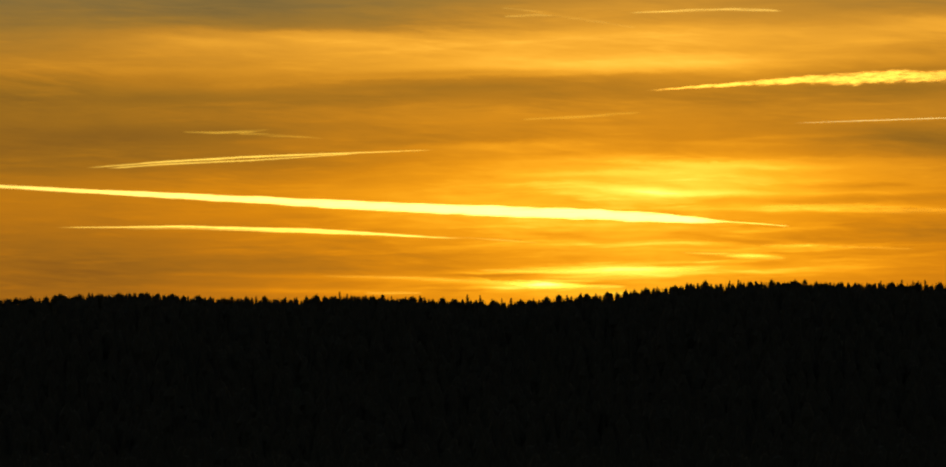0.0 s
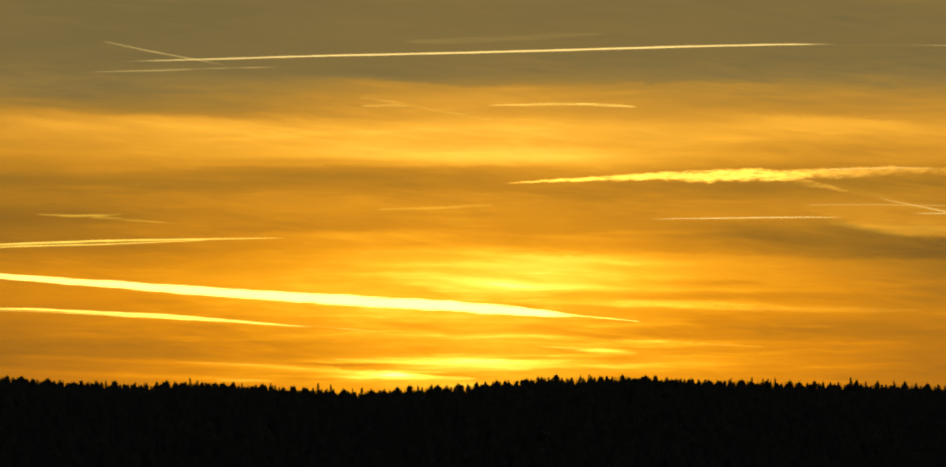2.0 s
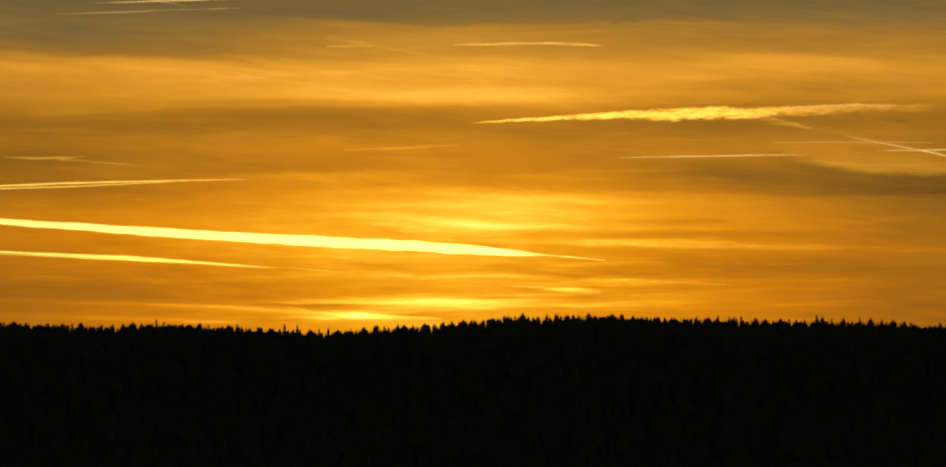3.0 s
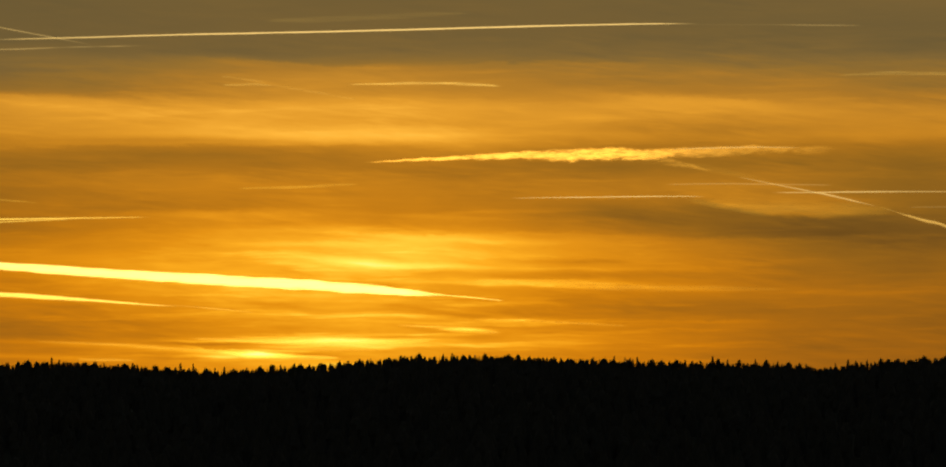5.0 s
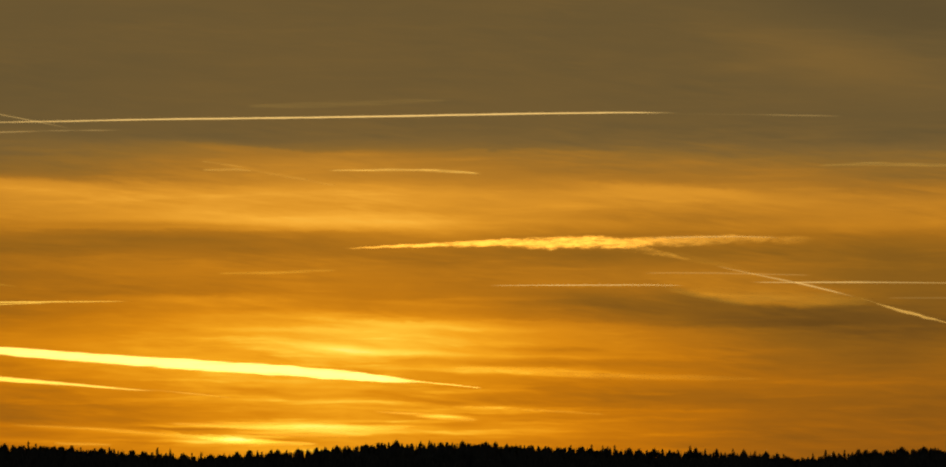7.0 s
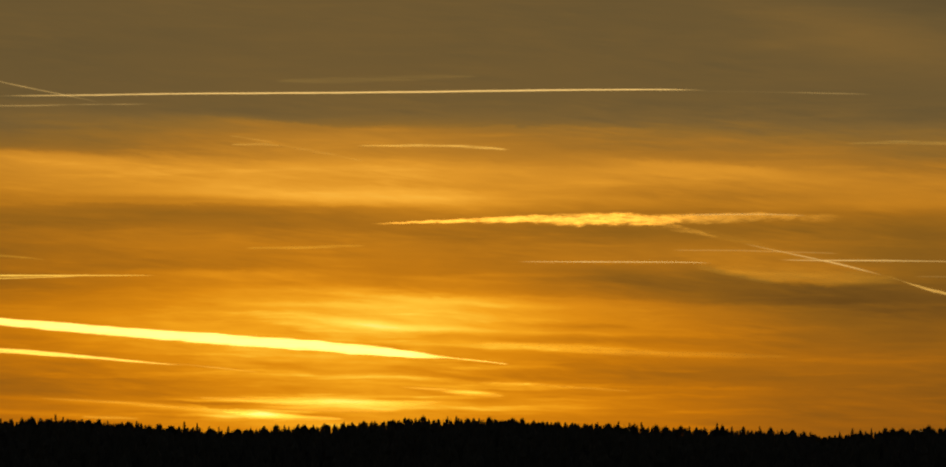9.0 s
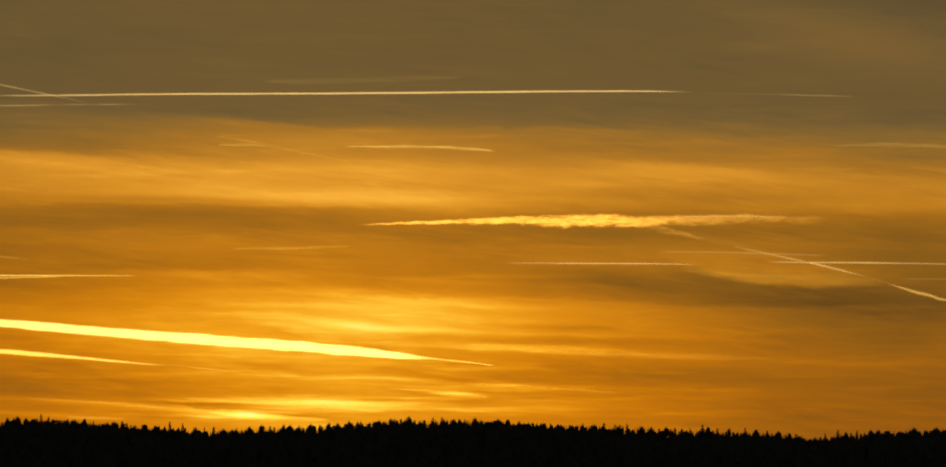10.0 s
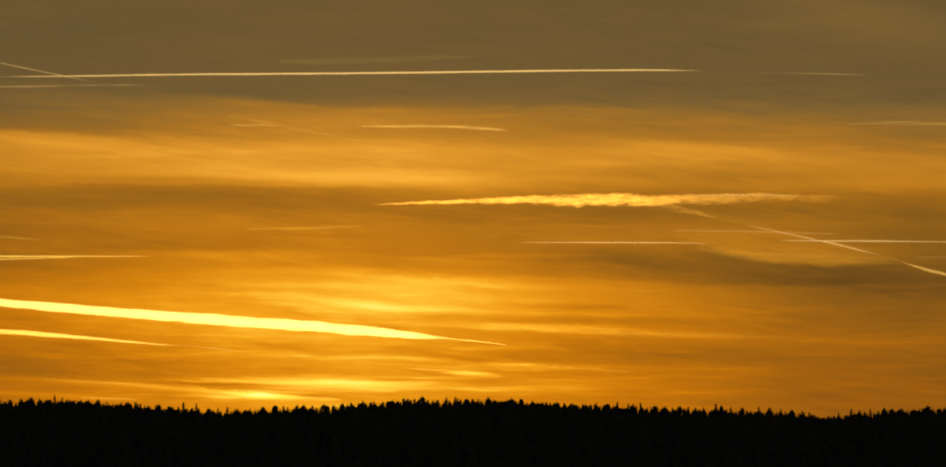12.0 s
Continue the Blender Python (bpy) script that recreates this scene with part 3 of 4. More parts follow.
rng = random.Random(11)
KINDS = []
for tall, wide, gaps in ((17.5, 2.9, 0.14), (16.0, 2.5, 0.16), (18.5, 3.3, 0.14), (15.0, 2.8, 0.20)):
    KINDS.append((tree("spruce_tree", "tall dark spruce silhouetted on the ridge crest", "tree", spruce(rng, tall, wide, gaps), NEEDLES), tall))
for tall, wide, start in ((16.5, 2.0, 0.5), (15.5, 1.7, 0.6)):
    KINDS.append((tree("pine_tree", "dark pine with a loose rounded crown on the ridge", "tree", broad_tree(rng, tall, wide, start, 75, 1.0), PINE), tall))
for tall, wide, start in ((15.0, 2.5, 0.3), (14.0, 2.1, 0.28), (16.0, 2.8, 0.35)):
    KINDS.append((tree("broadleaf_tree", "dark broad-crowned leafy tree on the wooded ridge", "tree", broad_tree(rng, tall, wide, start, 110, 1.0), LEAVES), tall))
for tall, wide, gaps in ((16.5, 2.1, 0.30), (14.5, 3.2, 0.12), (17.0, 2.4, 0.38)):
    KINDS.append((tree("spruce_tree", "thin-topped dark spruce in the ridge-top stand", "tree", spruce(rng, tall, wide, gaps), NEEDLES), tall))

used = set()


def plant(kind, az, dist, top=None, scale=None):
    """Stand a tree of that kind on the ridge; top: how high its tip shows (degrees)."""
    source, tall = KINDS[kind]
    a = radians(az)
    x, y = dist * math.sin(a), dist * math.cos(a)
    z = ground_height(x, y)
    if top is not None:
        scale = (EYE.z + dist * math.tan(radians(top)) - z) / tall
    m = pose(x, y, z, 0, 0, rng.uniform(0, 360))
    if kind not in used:
        used.add(kind)
        source.matrix_basis = m @ Matrix.Diagonal((scale * 0.95, scale * 0.95, scale, 1))
        return source
    made = copy_thing(source, m)
    made.scale = (rng.uniform(0.70, 1.15),) * 2 + (scale,)
    return made


# the trees that make the crest's outline: kind, bearing, distance, height of the tip
plant(1, -8.99, 2190, 1.146)
plant(7, -8.77, 2195, 1.108)
plant(8, -8.55, 2192, 1.159)
plant(6, -8.33, 2196, 1.130)
plant(2, -8.13, 2197, 1.181)
plant(7, -7.95, 2187, 1.126)
plant(1, -7.75, 2186, 1.141)
plant(0, -7.57, 2201, 1.166)
plant(3, -7.44, 2190, 1.165)
plant(0, -7.28, 2190, 1.181)
plant(6, -7.11, 2203, 1.152)
plant(6, -6.91, 2194, 1.136)
plant(8, -6.90, 2201, 1.132)
plant(3, -6.73, 2194, 1.119)
plant(7, -6.73, 2197, 1.103)
plant(5, -6.52, 2188, 1.110)
plant(8, -6.51, 2197, 1.110)
plant(1, -6.31, 2201, 1.072)
plant(1, -6.29, 2195, 1.084)
plant(6, -6.13, 2199, 1.070)
plant(5, -6.02, 2198, 1.085)
plant(0, -5.92, 2187, 1.067)
plant(3, -5.81, 2199, 1.075)
plant(7, -5.80, 2196, 1.076)
plant(0, -5.66, 2191, 1.094)
plant(6, -5.53, 2186, 1.086)
plant(3, -5.22, 2201, 1.077)
plant(0, -5.09, 2194, 1.069)
plant(7, -4.91, 2198, 1.069)
plant(4, -4.76, 2201, 1.096)
plant(1, -4.64, 2198, 1.087)
plant(0, -4.42, 2202, 1.150)
plant(1, -4.31, 2193, 1.115)
plant(6, -4.15, 2200, 1.052)
plant(8, -3.93, 2194, 1.070)
plant(7, -3.78, 2202, 1.079)
plant(3, -3.65, 2201, 1.071)
plant(1, -3.53, 2187, 1.026)
plant(6, -3.35, 2188, 1.053)
plant(2, -3.23, 2189, 1.071)
plant(1, -3.16, 2203, 1.044)
plant(7, -3.04, 2193, 1.000)
plant(8, -2.89, 2197, 1.027)
plant(4, -2.72, 2191, 1.000)
plant(0, -2.52, 2195, 1.081)
plant(2, -2.33, 2192, 1.063)
plant(7, -2.14, 2192, 0.983)
plant(1, -2.01, 2196, 1.010)
plant(0, -1.87, 2196, 1.019)
plant(7, -1.72, 2202, 0.974)
plant(3, -1.54, 2198, 1.010)
plant(6, -1.34, 2202, 1.019)
plant(8, -1.16, 2201, 1.046)
plant(1, -1.04, 2203, 1.055)
plant(7, -0.84, 2198, 1.055)
plant(5, -0.74, 2188, 1.055)
plant(0, -0.61, 2201, 1.064)
plant(6, -0.44, 2203, 1.073)
plant(3, -0.30, 2202, 1.082)
plant(7, -0.17, 2196, 1.091)
plant(0, -0.04, 2198, 1.118)
plant(4, 0.13, 2189, 1.127)
plant(0, 0.30, 2200, 1.145)
plant(6, 0.57, 2196, 1.153)
plant(4, 0.75, 2191, 1.180)
plant(1, 0.90, 2187, 1.189)
plant(8, 1.02, 2201, 1.216)
plant(3, 1.17, 2203, 1.171)
plant(1, 1.38, 2187, 1.225)
plant(0, 1.51, 2200, 1.234)
plant(7, 1.67, 2193, 1.180)
plant(8, 2.00, 2188, 1.216)
plant(1, 2.17, 2191, 1.171)
plant(5, 2.34, 2199, 1.206)
plant(8, 2.49, 2201, 1.206)
plant(3, 2.67, 2186, 1.161)
plant(0, 2.92, 2197, 1.170)
plant(7, 3.03, 2186, 1.161)
plant(6, 3.28, 2198, 1.134)
plant(1, 3.44, 2191, 1.134)
plant(2, 3.61, 2201, 1.178)
plant(6, 3.77, 2203, 1.151)
plant(0, 3.92, 2195, 1.196)
plant(1, 4.08, 2203, 1.177)
plant(3, 4.15, 2191, 1.168)
plant(0, 4.26, 2187, 1.186)
plant(7, 4.48, 2196, 1.132)
plant(4, 4.62, 2186, 1.123)
plant(6, 4.84, 2189, 1.132)
plant(1, 4.97, 2193, 1.140)
plant(3, 5.20, 2196, 1.131)
plant(2, 5.38, 2188, 1.193)
plant(5, 5.46, 2186, 1.148)
plant(0, 5.60, 2201, 1.148)
plant(7, 5.77, 2191, 1.130)
plant(1, 6.01, 2203, 1.156)
plant(8, 6.17, 2202, 1.129)
plant(0, 6.34, 2192, 1.120)
plant(6, 6.50, 2194, 1.079)
plant(6, 6.50, 2195, 1.102)
plant(3, 6.66, 2197, 1.101)
plant(1, 6.68, 2196, 1.082)
plant(1, 6.76, 2196, 1.083)
plant(0, 6.79, 2197, 1.058)
plant(0, 6.83, 2202, 1.047)
plant(7, 7.05, 2195, 1.012)
plant(3, 6.95, 2193, 1.008)
plant(1, 7.19, 2193, 1.093)
plant(0, 7.38, 2198, 1.150)
plant(7, 7.50, 2190, 1.108)
plant(1, 7.66, 2191, 1.147)
plant(8, 7.86, 2203, 1.151)
plant(6, 7.97, 2195, 1.144)
plant(5, 8.11, 2195, 1.147)
plant(7, 8.30, 2186, 1.133)
plant(8, 8.50, 2193, 1.191)
plant(6, 8.67, 2196, 1.158)
plant(8, 8.82, 2186, 1.197)
plant(7, 8.99, 2197, 1.174)

# and the lower ones between them
az = -9.9
while az < 9.9:
    line = float(np.interp(az, SKY_A, SKY_E))
    beyond = 0.03 if az < -9.2 or az > 9.3 else 0.0
    plant(rng.choice((0, 1, 2, 3, 4, 5, 6, 6, 7, 7, 8, 8, 9, 10, 11)), az, RIDGE + rng.uniform(-26, 14), line + rng.uniform(-0.03, 0.015) + beyond * rng.random())
    az += rng.uniform(0.065, 0.115)


def forest():
    """The woods that clothe the slope below the crest, and those beyond it."""
    rng = random.Random(5)
    verts, faces = [], []
    for k in range(20000):
        a = radians(rng.uniform(-15.5, 15.5))
        dist = rng.uniform(1060, 2180) if k % 6 else rng.uniform(2225, 2320)
        tall, wide = rng.uniform(12.0, 14.5), rng.uniform(2.0, 3.2)
        if k % 6 == 1:
            # the closed canopy of the crest itself
            dist, tall, wide = rng.uniform(2180, 2222), rng.uniform(14.3, 16.6), rng.uniform(0.9, 1.7)
        x, y = dist * math.sin(a), dist * math.cos(a)
        z = ground_height(x, y)
        rows = rng.randint(4, 5)
        pointed = rng.random() < 0.7
        ring_before, sides = None, 7
        for i in range(rows + 1):
            u = i / rows
            r = wide * ((1 - u) ** 0.9 if pointed else math.sin(math.pi * (0.15 + 0.8 * u)) ** 0.6) + 0.05
            ring = len(verts)
            for s in range(sides):
                b = 2 * math.pi * (s + 0.5 * (i % 2)) / sides
                q = r * rng.uniform(0.6, 1.25)
                verts.append((x + math.cos(b) * q, y + math.sin(b) * q, z + tall * (0.1 + 0.9 * u) + rng.uniform(-0.5, 0.5)))
            if ring_before is not None:
                for s in range(sides):
                    t = (s + 1) % sides
                    faces.append((ring_before + s, ring_before + t, ring + t, ring + s))
            ring_before = ring
        faces.append(tuple(ring_before + s for s in range(sides)))
    mesh = bpy.data.meshes.new("forest")
    mesh.from_pydata(verts, [], faces)
    mesh.materials.append(NEEDLES)
    tagged(new("forest", mesh), "dense dark mixed forest covering the hillside", "forest", kind="stuff")


forest()


# ---------------- contrails and streaks of cirrus ----------------
def streak(name, label, category, spine, dist, density, mat, group="", thick=0.5, parent=None):
    """A drawn-out cloud of ice: spine of (bearing, height, half width) in degrees, and how dense it is there; a flattened, uneven roll with soft edges."""
    rng = random.Random(name + label + str(dist))
    pts = np.array([(*p, 1.0)[:4] for p in spine])
    along = np.concatenate(([0], np.cumsum(np.hypot(np.diff(pts[:, 0]), np.diff(pts[:, 1])))))
    count = max(24, int(along[-1] / 0.045))
    s = np.linspace(0, along[-1], count)
    keep = []
    for c in range(4):
        v = np.interp(s, along, pts[:, c])
        k = max(3, count // (2 * len(spine)) | 1)
        pad = np.pad(v, k // 2, mode="reflect", reflect_type="odd")
        keep.append(np.convolve(pad, np.ones(k) / k, "valid")[:count])
    origin = sky_point(*[float(np.mean(pts[:, i])) for i in (0, 1)], dist)
    bm = bmesh.new()
    core, cover = bm.verts.layers.float.new("core"), bm.verts.layers.float.new("cover")
    rows, lanes, seed = [], 9, rng.uniform(0, 50)
    lumpy = mat in (OLD_ICE, TORN_ICE)
    lean = 0.4 if lumpy else -0.6 if mat == VEIL else 0.0
    for i in range(count):
        a, e, half = keep[0][i], keep[1][i], max(keep[2][i], 0.004)
        end = min(1.0, min(i, count - 1 - i) / (0.06 * count))
        e += (half * 0.14 + (0.007 if lumpy else 0.0)) * noise.noise((i * (0.25 if lumpy else 0.11), seed, 0.0))
        half *= (1.6 if mat in (CIRRUS, LOW_CIRRUS) else 1.2) + 0.2 * noise.noise((i * 0.13, seed, 4.0)) + (0.16 * noise.noise((i * 0.37, seed, 8.0)) if lumpy else 0.0)
        front, rear = [], []
        for j in range(lanes):
            v = 2 * j / (lanes - 1) - 1
            bulge = math.sqrt(max(0.0, 1 - v * v)) * math.radians(half) * dist * thick
            for side, row in ((-1, front), (1, rear)):
                if side > 0 and j in (0, lanes - 1):
                    row.append(front[j])
                    continue
                vert = bm.verts.new(sky_point(a, e + v * half, dist + side * bulge) - origin)
                vert[core] = 0.0 if j in (0, lanes - 1) else (1 - v * v) * (0.35 + 0.65 * end) * (1 + lean * v)
                vert[cover] = 0.0 if j in (0, lanes - 1) else density * keep[3][i] * end * (1.0 if side < 0 else 0.2)
                row.append(vert)
        rows.append((front, rear))
    for (f0, r0), (f1, r1) in zip(rows, rows[1:]):
        for j in range(lanes - 1):
            bm.faces.new((f0[j], f1[j], f1[j + 1], f0[j + 1]))
            bm.faces.new((r0[j], r0[j + 1], r1[j + 1], r1[j]))
    for f in bm.faces:
        f.smooth = True
    ob = finish(name, bm, mat)
    ob.location = origin
    if parent:
        ob.parent, ob.location = parent, origin - parent.location
        return ob
    return tagged(ob, label, category, group)


def trail_of_pieces(label, az, el, dist, pieces):
    """One contrail whose pieces have a look of their own."""
    base = tagged(new("contrail"), label, "contrail", TRAILS)
    base.location = sky_point(az, el, dist)
    for k, (name, density, mat, spine) in enumerate(pieces):
        streak(name, label, "", spine, dist - 6 * k, density, mat, parent=base)


TRAILS = "contrails in the evening sky"
WISPS = "streaks of cirrus by the sun"

# pale tint, and cover rising towards the sun, paint the plume's whiter glare
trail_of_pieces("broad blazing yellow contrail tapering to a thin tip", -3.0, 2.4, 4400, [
    ("plume", 0.97, HOT_TINT_ICE, [(-10.6, 2.84, 0.023, 0.25), (-10.04, 2.802, 0.025, 0.28), (-9.422, 2.762, 0.028, 0.3), (-7.647, 2.650, 0.037, 0.42), (-5.862, 2.536, 0.053, 0.6), (-4.07, 2.418, 0.070, 0.75),
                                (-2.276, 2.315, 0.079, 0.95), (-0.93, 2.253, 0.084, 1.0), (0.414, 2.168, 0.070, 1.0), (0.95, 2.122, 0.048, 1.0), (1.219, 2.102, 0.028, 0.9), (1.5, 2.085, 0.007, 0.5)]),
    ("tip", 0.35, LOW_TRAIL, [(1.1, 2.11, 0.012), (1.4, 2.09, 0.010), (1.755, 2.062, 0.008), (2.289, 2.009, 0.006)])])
trail_of_pieces("thinner golden contrail of two strands below the broad one", -5.0, 2.05, 4420, [
    ("strand", 0.42, LOW_TRAIL, [(-8.629, 2.15, 0.009, 0.3), (-7.652, 2.141, 0.013, 0.5), (-6.76, 2.142, 0.017, 0.7), (-5.688, 2.098, 0.020, 0.85), (-4.792, 2.067, 0.022, 0.9), (-4.0, 2.005, 0.022, 0.9),
                                 (-3.35, 1.955, 0.016, 0.85), (-2.9, 1.925, 0.012, 0.7), (-2.5, 1.905, 0.008, 0.35)]),
    ("strand", 0.36, LOW_TRAIL, [(-7.65, 2.115, 0.006, 0.2), (-6.7, 2.110, 0.009, 0.25), (-5.75, 2.072, 0.015, 0.6), (-4.9, 2.045, 0.024, 1.0), (-4.3, 2.008, 0.020, 0.9), (-3.8, 1.972, 0.010, 0.4)]),
    ("thread", 0.075, LOW_TRAIL, [(-2.75, 1.93, 0.007, 0.2), (-2.5, 1.915, 0.010, 0.4), (-2.1, 1.885, 0.012, 1.0), (-1.4, 1.82, 0.007, 0.4)])])
trail_of_pieces("pale gold contrail of two strands fading out", -5.7, 3.13, 4440, [
    ("strand", 0.22, LOW_TRAIL, [(-8.158, 3.024, 0.010, 0.5), (-7.01, 3.104, 0.015), (-5.679, 3.165, 0.017), (-4.342, 3.198, 0.013), (-3.357, 3.222, 0.008, 0.7), (-2.9, 3.232, 0.006, 0.35)]),
    ("strand", 0.17, LOW_TRAIL, [(-7.893, 3.008, 0.008), (-7.01, 3.068, 0.013), (-5.679, 3.112, 0.013), (-4.52, 3.171, 0.008), (-4.073, 3.191, 0.006)])])
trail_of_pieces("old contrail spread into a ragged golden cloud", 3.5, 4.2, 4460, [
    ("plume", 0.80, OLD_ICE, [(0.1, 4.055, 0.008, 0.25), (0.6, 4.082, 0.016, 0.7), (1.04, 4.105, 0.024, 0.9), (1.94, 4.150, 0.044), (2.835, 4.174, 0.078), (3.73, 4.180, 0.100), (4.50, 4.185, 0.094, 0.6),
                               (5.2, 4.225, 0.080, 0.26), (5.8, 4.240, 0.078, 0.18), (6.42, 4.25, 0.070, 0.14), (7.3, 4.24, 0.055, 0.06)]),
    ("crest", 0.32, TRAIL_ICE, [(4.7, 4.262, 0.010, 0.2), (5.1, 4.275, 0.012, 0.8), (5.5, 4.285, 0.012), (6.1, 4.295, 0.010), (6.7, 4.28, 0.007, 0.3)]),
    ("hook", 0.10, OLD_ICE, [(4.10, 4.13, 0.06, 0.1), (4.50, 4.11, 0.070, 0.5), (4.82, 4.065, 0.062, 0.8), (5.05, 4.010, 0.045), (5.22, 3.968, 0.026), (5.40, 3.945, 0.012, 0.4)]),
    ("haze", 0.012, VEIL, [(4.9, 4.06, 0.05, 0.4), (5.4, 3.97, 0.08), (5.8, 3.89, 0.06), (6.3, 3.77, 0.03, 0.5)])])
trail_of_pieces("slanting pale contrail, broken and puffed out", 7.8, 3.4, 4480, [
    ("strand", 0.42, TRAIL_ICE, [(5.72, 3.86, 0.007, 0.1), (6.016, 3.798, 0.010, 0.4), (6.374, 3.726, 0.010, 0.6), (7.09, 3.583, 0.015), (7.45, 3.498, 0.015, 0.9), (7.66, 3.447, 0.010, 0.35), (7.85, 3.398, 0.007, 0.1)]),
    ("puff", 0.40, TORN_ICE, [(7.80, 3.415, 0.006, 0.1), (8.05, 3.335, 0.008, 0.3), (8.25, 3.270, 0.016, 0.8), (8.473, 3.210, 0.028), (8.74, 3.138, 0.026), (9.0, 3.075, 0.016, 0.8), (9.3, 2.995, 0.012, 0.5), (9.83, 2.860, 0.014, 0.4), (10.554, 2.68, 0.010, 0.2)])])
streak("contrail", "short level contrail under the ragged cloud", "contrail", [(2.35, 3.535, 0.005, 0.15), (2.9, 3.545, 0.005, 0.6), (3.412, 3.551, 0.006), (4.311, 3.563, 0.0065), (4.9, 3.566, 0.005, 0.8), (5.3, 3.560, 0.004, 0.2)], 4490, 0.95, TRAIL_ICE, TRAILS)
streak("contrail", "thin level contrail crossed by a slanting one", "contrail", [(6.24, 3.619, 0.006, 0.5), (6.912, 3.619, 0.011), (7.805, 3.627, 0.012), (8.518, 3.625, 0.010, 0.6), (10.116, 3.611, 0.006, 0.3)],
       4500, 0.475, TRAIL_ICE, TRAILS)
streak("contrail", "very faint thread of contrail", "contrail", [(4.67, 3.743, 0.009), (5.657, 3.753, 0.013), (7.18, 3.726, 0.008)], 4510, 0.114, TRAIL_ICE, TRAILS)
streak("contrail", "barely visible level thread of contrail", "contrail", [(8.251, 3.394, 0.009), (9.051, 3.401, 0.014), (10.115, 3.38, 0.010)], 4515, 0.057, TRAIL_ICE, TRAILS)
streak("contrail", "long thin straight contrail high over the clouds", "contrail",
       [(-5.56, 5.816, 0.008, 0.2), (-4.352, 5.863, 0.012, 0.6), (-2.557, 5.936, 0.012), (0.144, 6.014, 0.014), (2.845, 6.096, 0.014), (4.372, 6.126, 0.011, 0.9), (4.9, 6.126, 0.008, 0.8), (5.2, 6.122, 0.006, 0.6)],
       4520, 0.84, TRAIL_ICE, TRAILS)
streak("contrail", "faint broken end of a thin contrail", "contrail", [(4.956, 6.11, 0.006, 0.1), (6.3, 6.104, 0.007, 0.25), (6.75, 6.098, 0.010), (7.2, 6.091, 0.010), (7.646, 6.082, 0.005, 0.3)], 4530, 0.129, TRAIL_ICE, TRAILS)
streak("contrail", "thin contrail crossing a long one at a slant", "contrail", [(-5.784, 6.118, 0.006, 0.6), (-5.069, 5.979, 0.010), (-4.40, 5.865, 0.009), (-4.12, 5.815, 0.008, 0.35), (-3.86, 5.765, 0.006, 0.2)], 4540, 0.22, TRAIL_ICE, TRAILS)
streak("contrail", "faint thin contrail beneath a longer one", "contrail", [(-6.005, 5.652, 0.006, 0.3), (-5.46, 5.675, 0.009, 0.7), (-4.9, 5.695, 0.011), (-4.6, 5.71, 0.010, 0.8), (-4.3, 5.727, 0.007, 0.25), (-4.0, 5.738, 0.009, 0.8), (-3.78, 5.745, 0.006, 0.3), (-3.55, 5.752, 0.009, 1.0), (-3.3, 5.76, 0.006, 0.4), (-3.05, 5.768, 0.005, 0.1)], 4550, 0.194, TRAIL_ICE, TRAILS)
streak("cirrus_wisp", "short golden dash of cirrus", "cloud", [(-0.081, 5.218, 0.007), (0.774, 5.238, 0.014), (1.404, 5.242, 0.016), (1.944, 5.222, 0.017), (2.259, 5.196, 0.011)], 4560, 0.32, CIRRUS, WISPS)
streak("cirrus_wisp", "tiny pale dash of cirrus", "cloud", [(-1.926, 5.196, 0.009), (-1.476, 5.215, 0.018), (-1.161, 5.198, 0.007)], 4570, 0.095, CIRRUS, WISPS)
streak("cirrus_wisp", "dim veil of cirrus above the long contrail", "cloud", [(-1.353, 6.145, 0.018), (-0.094, 6.197, 0.045), (0.987, 6.251, 0.036), (1.798, 6.288, 0.012)], 4580, 0.019, CIRRUS, WISPS)
streak("cirrus_wisp", "dim level streak of cirrus", "cloud", [(7.211, 5.354, 0.009), (8.014, 5.382, 0.022), (9.081, 5.359, 0.022), (9.613, 5.346, 0.009)], 4590, 0.0665, CIRRUS, WISPS)
streak("cirrus_wisp", "faint golden wisp of cirrus", "cloud", [(-6.746, 3.546, 0.009, 0.4), (-6.209, 3.526, 0.015), (-5.762, 3.540, 0.019), (-5.403, 3.561, 0.010, 0.5)], 4600, 0.085, LOW_CIRRUS, WISPS)
streak("cirrus_wisp", "thin drooping wisp of cirrus", "cloud", [(-5.941, 3.512, 0.011), (-5.493, 3.49, 0.020), (-4.956, 3.449, 0.013), (-4.597, 3.419, 0.007)], 4604, 0.04, LOW_CIRRUS, WISPS)
streak("cirrus_wisp", "faint level wisp over the glow", "cloud", [(-1.699, 3.664, 0.009), (-0.935, 3.683, 0.018), (-0.126, 3.728, 0.018), (0.144, 3.737, 0.008)], 4610, 0.05, LOW_CIRRUS, WISPS)
streak("cirrus_wisp", "bright yellow fleck of cloud low over the ridge", "cloud", [(0.637, 1.647, 0.009, 0.5), (1.22, 1.619, 0.018), (1.579, 1.583, 0.036), (1.937, 1.556, 0.034), (2.251, 1.538, 0.009)], 4620, 0.12, LOW_CIRRUS, WISPS)
streak("cirrus_wisp", "blazing streak of cloud touching the treetops", "cloud", [(-2.009, 1.242, 0.013), (-1.56, 1.207, 0.040), (-1.202, 1.18, 0.055), (-0.753, 1.162, 0.040), (-0.126, 1.154, 0.009)], 4630, 0.2, LOW_CIRRUS, WISPS)
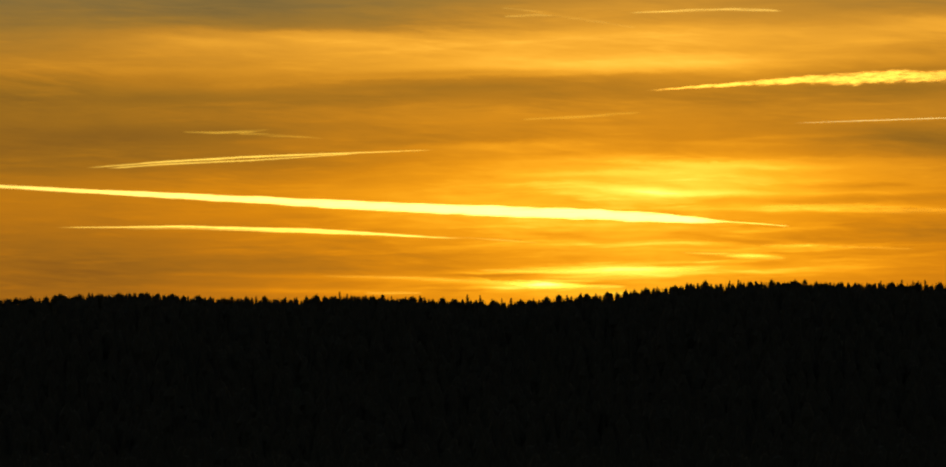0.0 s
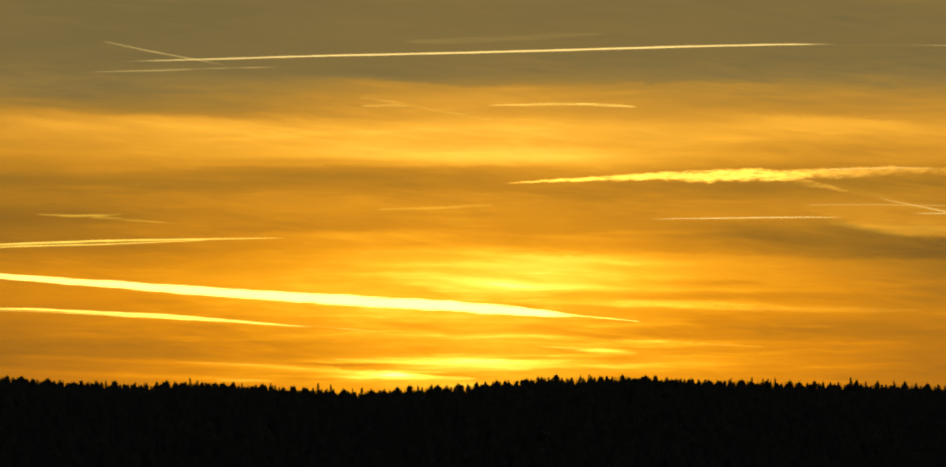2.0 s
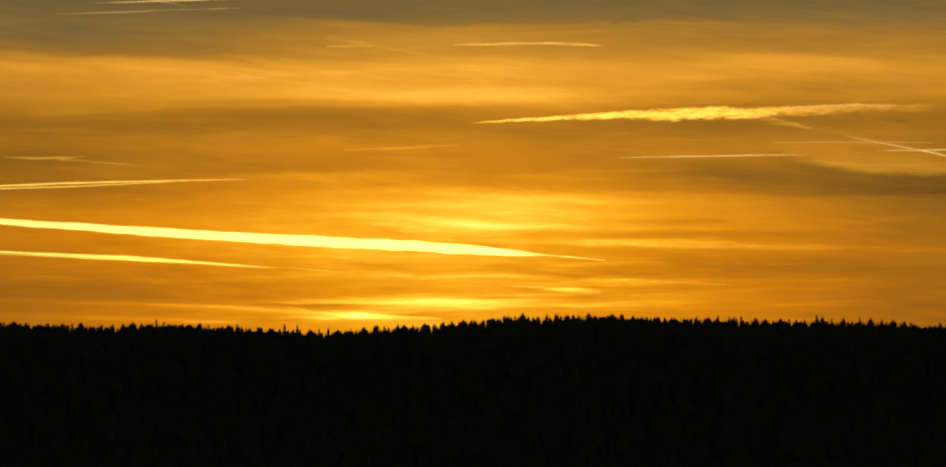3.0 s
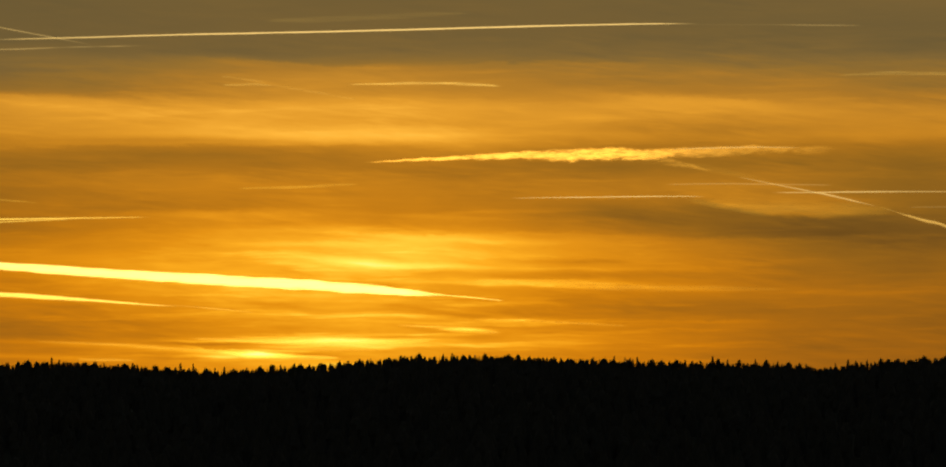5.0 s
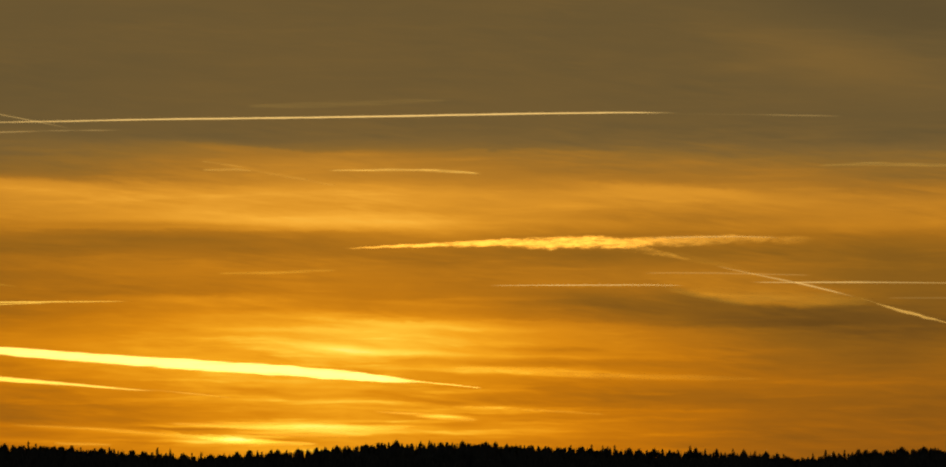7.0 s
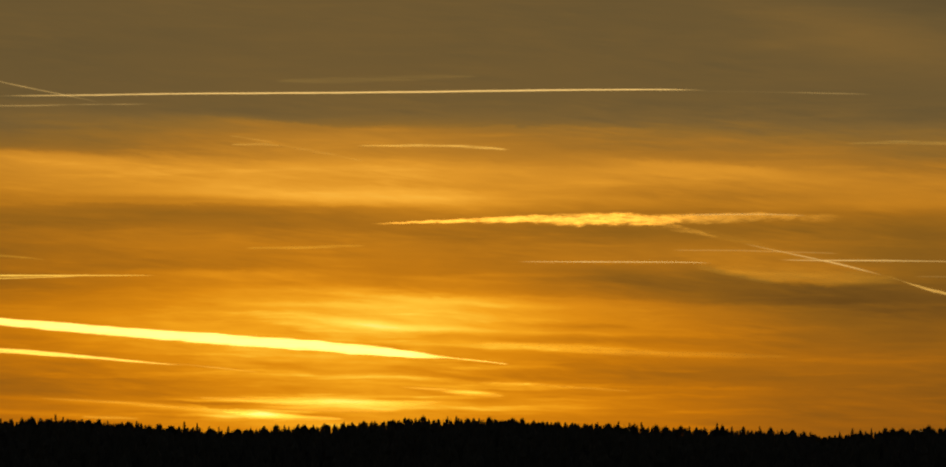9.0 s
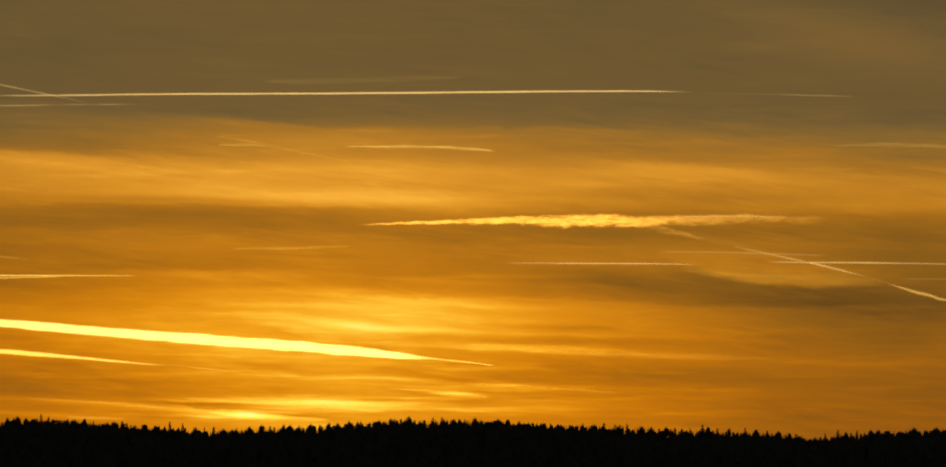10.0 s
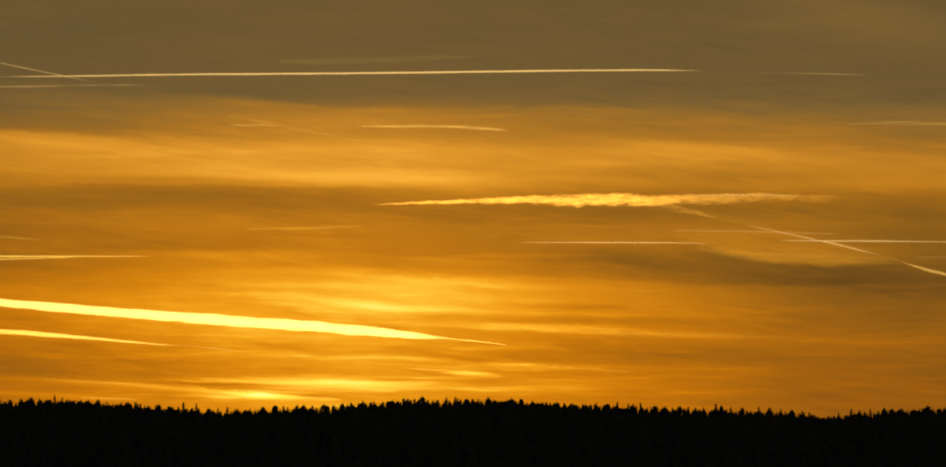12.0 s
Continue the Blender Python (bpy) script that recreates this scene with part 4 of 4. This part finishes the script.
streak("cirrus_wisp", "broad yellow streak of cloud above the treetops", "cloud", [(-2.457, 1.439, 0.013), (-1.471, 1.422, 0.036), (-0.215, 1.396, 0.063), (0.682, 1.387, 0.045), (1.399, 1.449, 0.013)], 4640, 0.10, LOW_CIRRUS, WISPS)
streak("cirrus_wisp", "thin orange streak low in the sky", "cloud", [(1.759, 1.736, 0.009), (2.655, 1.717, 0.018), (3.549, 1.67, 0.018), (4.174, 1.633, 0.007)], 4650, 0.04, LOW_CIRRUS, WISPS)
streak("cirrus_wisp", "long golden streak level with the broad contrail", "cloud",
       [(1.67, 2.309, 0.018), (2.746, 2.29, 0.045), (3.73, 2.234, 0.050), (4.623, 2.196, 0.045), (5.781, 2.2, 0.030, 0.6), (6.579, 2.179, 0.009, 0.4)], 4660, 0.035, LOW_CIRRUS, WISPS)
streak("cirrus_wisp", "orange streak sloping down to the sun's glow", "cloud", [(-4.78, 1.382, 0.009, 0.4), (-3.441, 1.339, 0.022), (-2.546, 1.278, 0.024), (-1.56, 1.207, 0.013)], 4670, 0.06, LOW_CIRRUS, WISPS)
streak("cirrus_wisp", "short orange streak just over the treetops", "cloud", [(-4.065, 1.124, 0.013), (-3.619, 1.115, 0.020), (-3.172, 1.107, 0.009)], 4680, 0.07, LOW_CIRRUS, WISPS)
streak("cirrus_wisp", "yellow streak beside the blazing one", "cloud", [(-1.471, 1.323, 0.009), (-0.754, 1.297, 0.027), (0.054, 1.279, 0.036), (0.682, 1.297, 0.009)], 4690, 0.07, LOW_CIRRUS, WISPS)
streak("cirrus_wisp", "soft golden tongue of cirrus with a crisp lower edge", "cloud", [(4.899, 3.531, 0.027, 0.5), (5.348, 3.477, 0.072, 1.0), (5.797, 3.423, 0.117, 1.0), (6.425, 3.405, 0.144, 1.0), (7.322, 3.387, 0.144, 0.9), (8.130, 3.360, 0.072, 0.4)], 4700, 0.032, VEIL, WISPS)
streak("cirrus_wisp", "thin drooping fibre of cirrus beside a golden dash", "cloud", [(-1.25, 5.215, 0.010), (-0.85, 5.150, 0.016), (-0.45, 5.085, 0.018), (0.10, 4.985, 0.010)], 4710, 0.040, CIRRUS, WISPS)
streak("cirrus_wisp", "faint short fibre of cirrus above a pale dash", "cloud", [(-1.95, 5.325, 0.008), (-1.62, 5.290, 0.013), (-1.25, 5.235, 0.008)], 4715, 0.050, CIRRUS, WISPS)
streak("cirrus_wisp", "pale level streak high in the grey cloud", "cloud", [(-3.7, 7.83, 0.012), (-2.6, 7.875, 0.035), (-1.4, 7.865, 0.012)], 4720, 0.030, CIRRUS, WISPS)
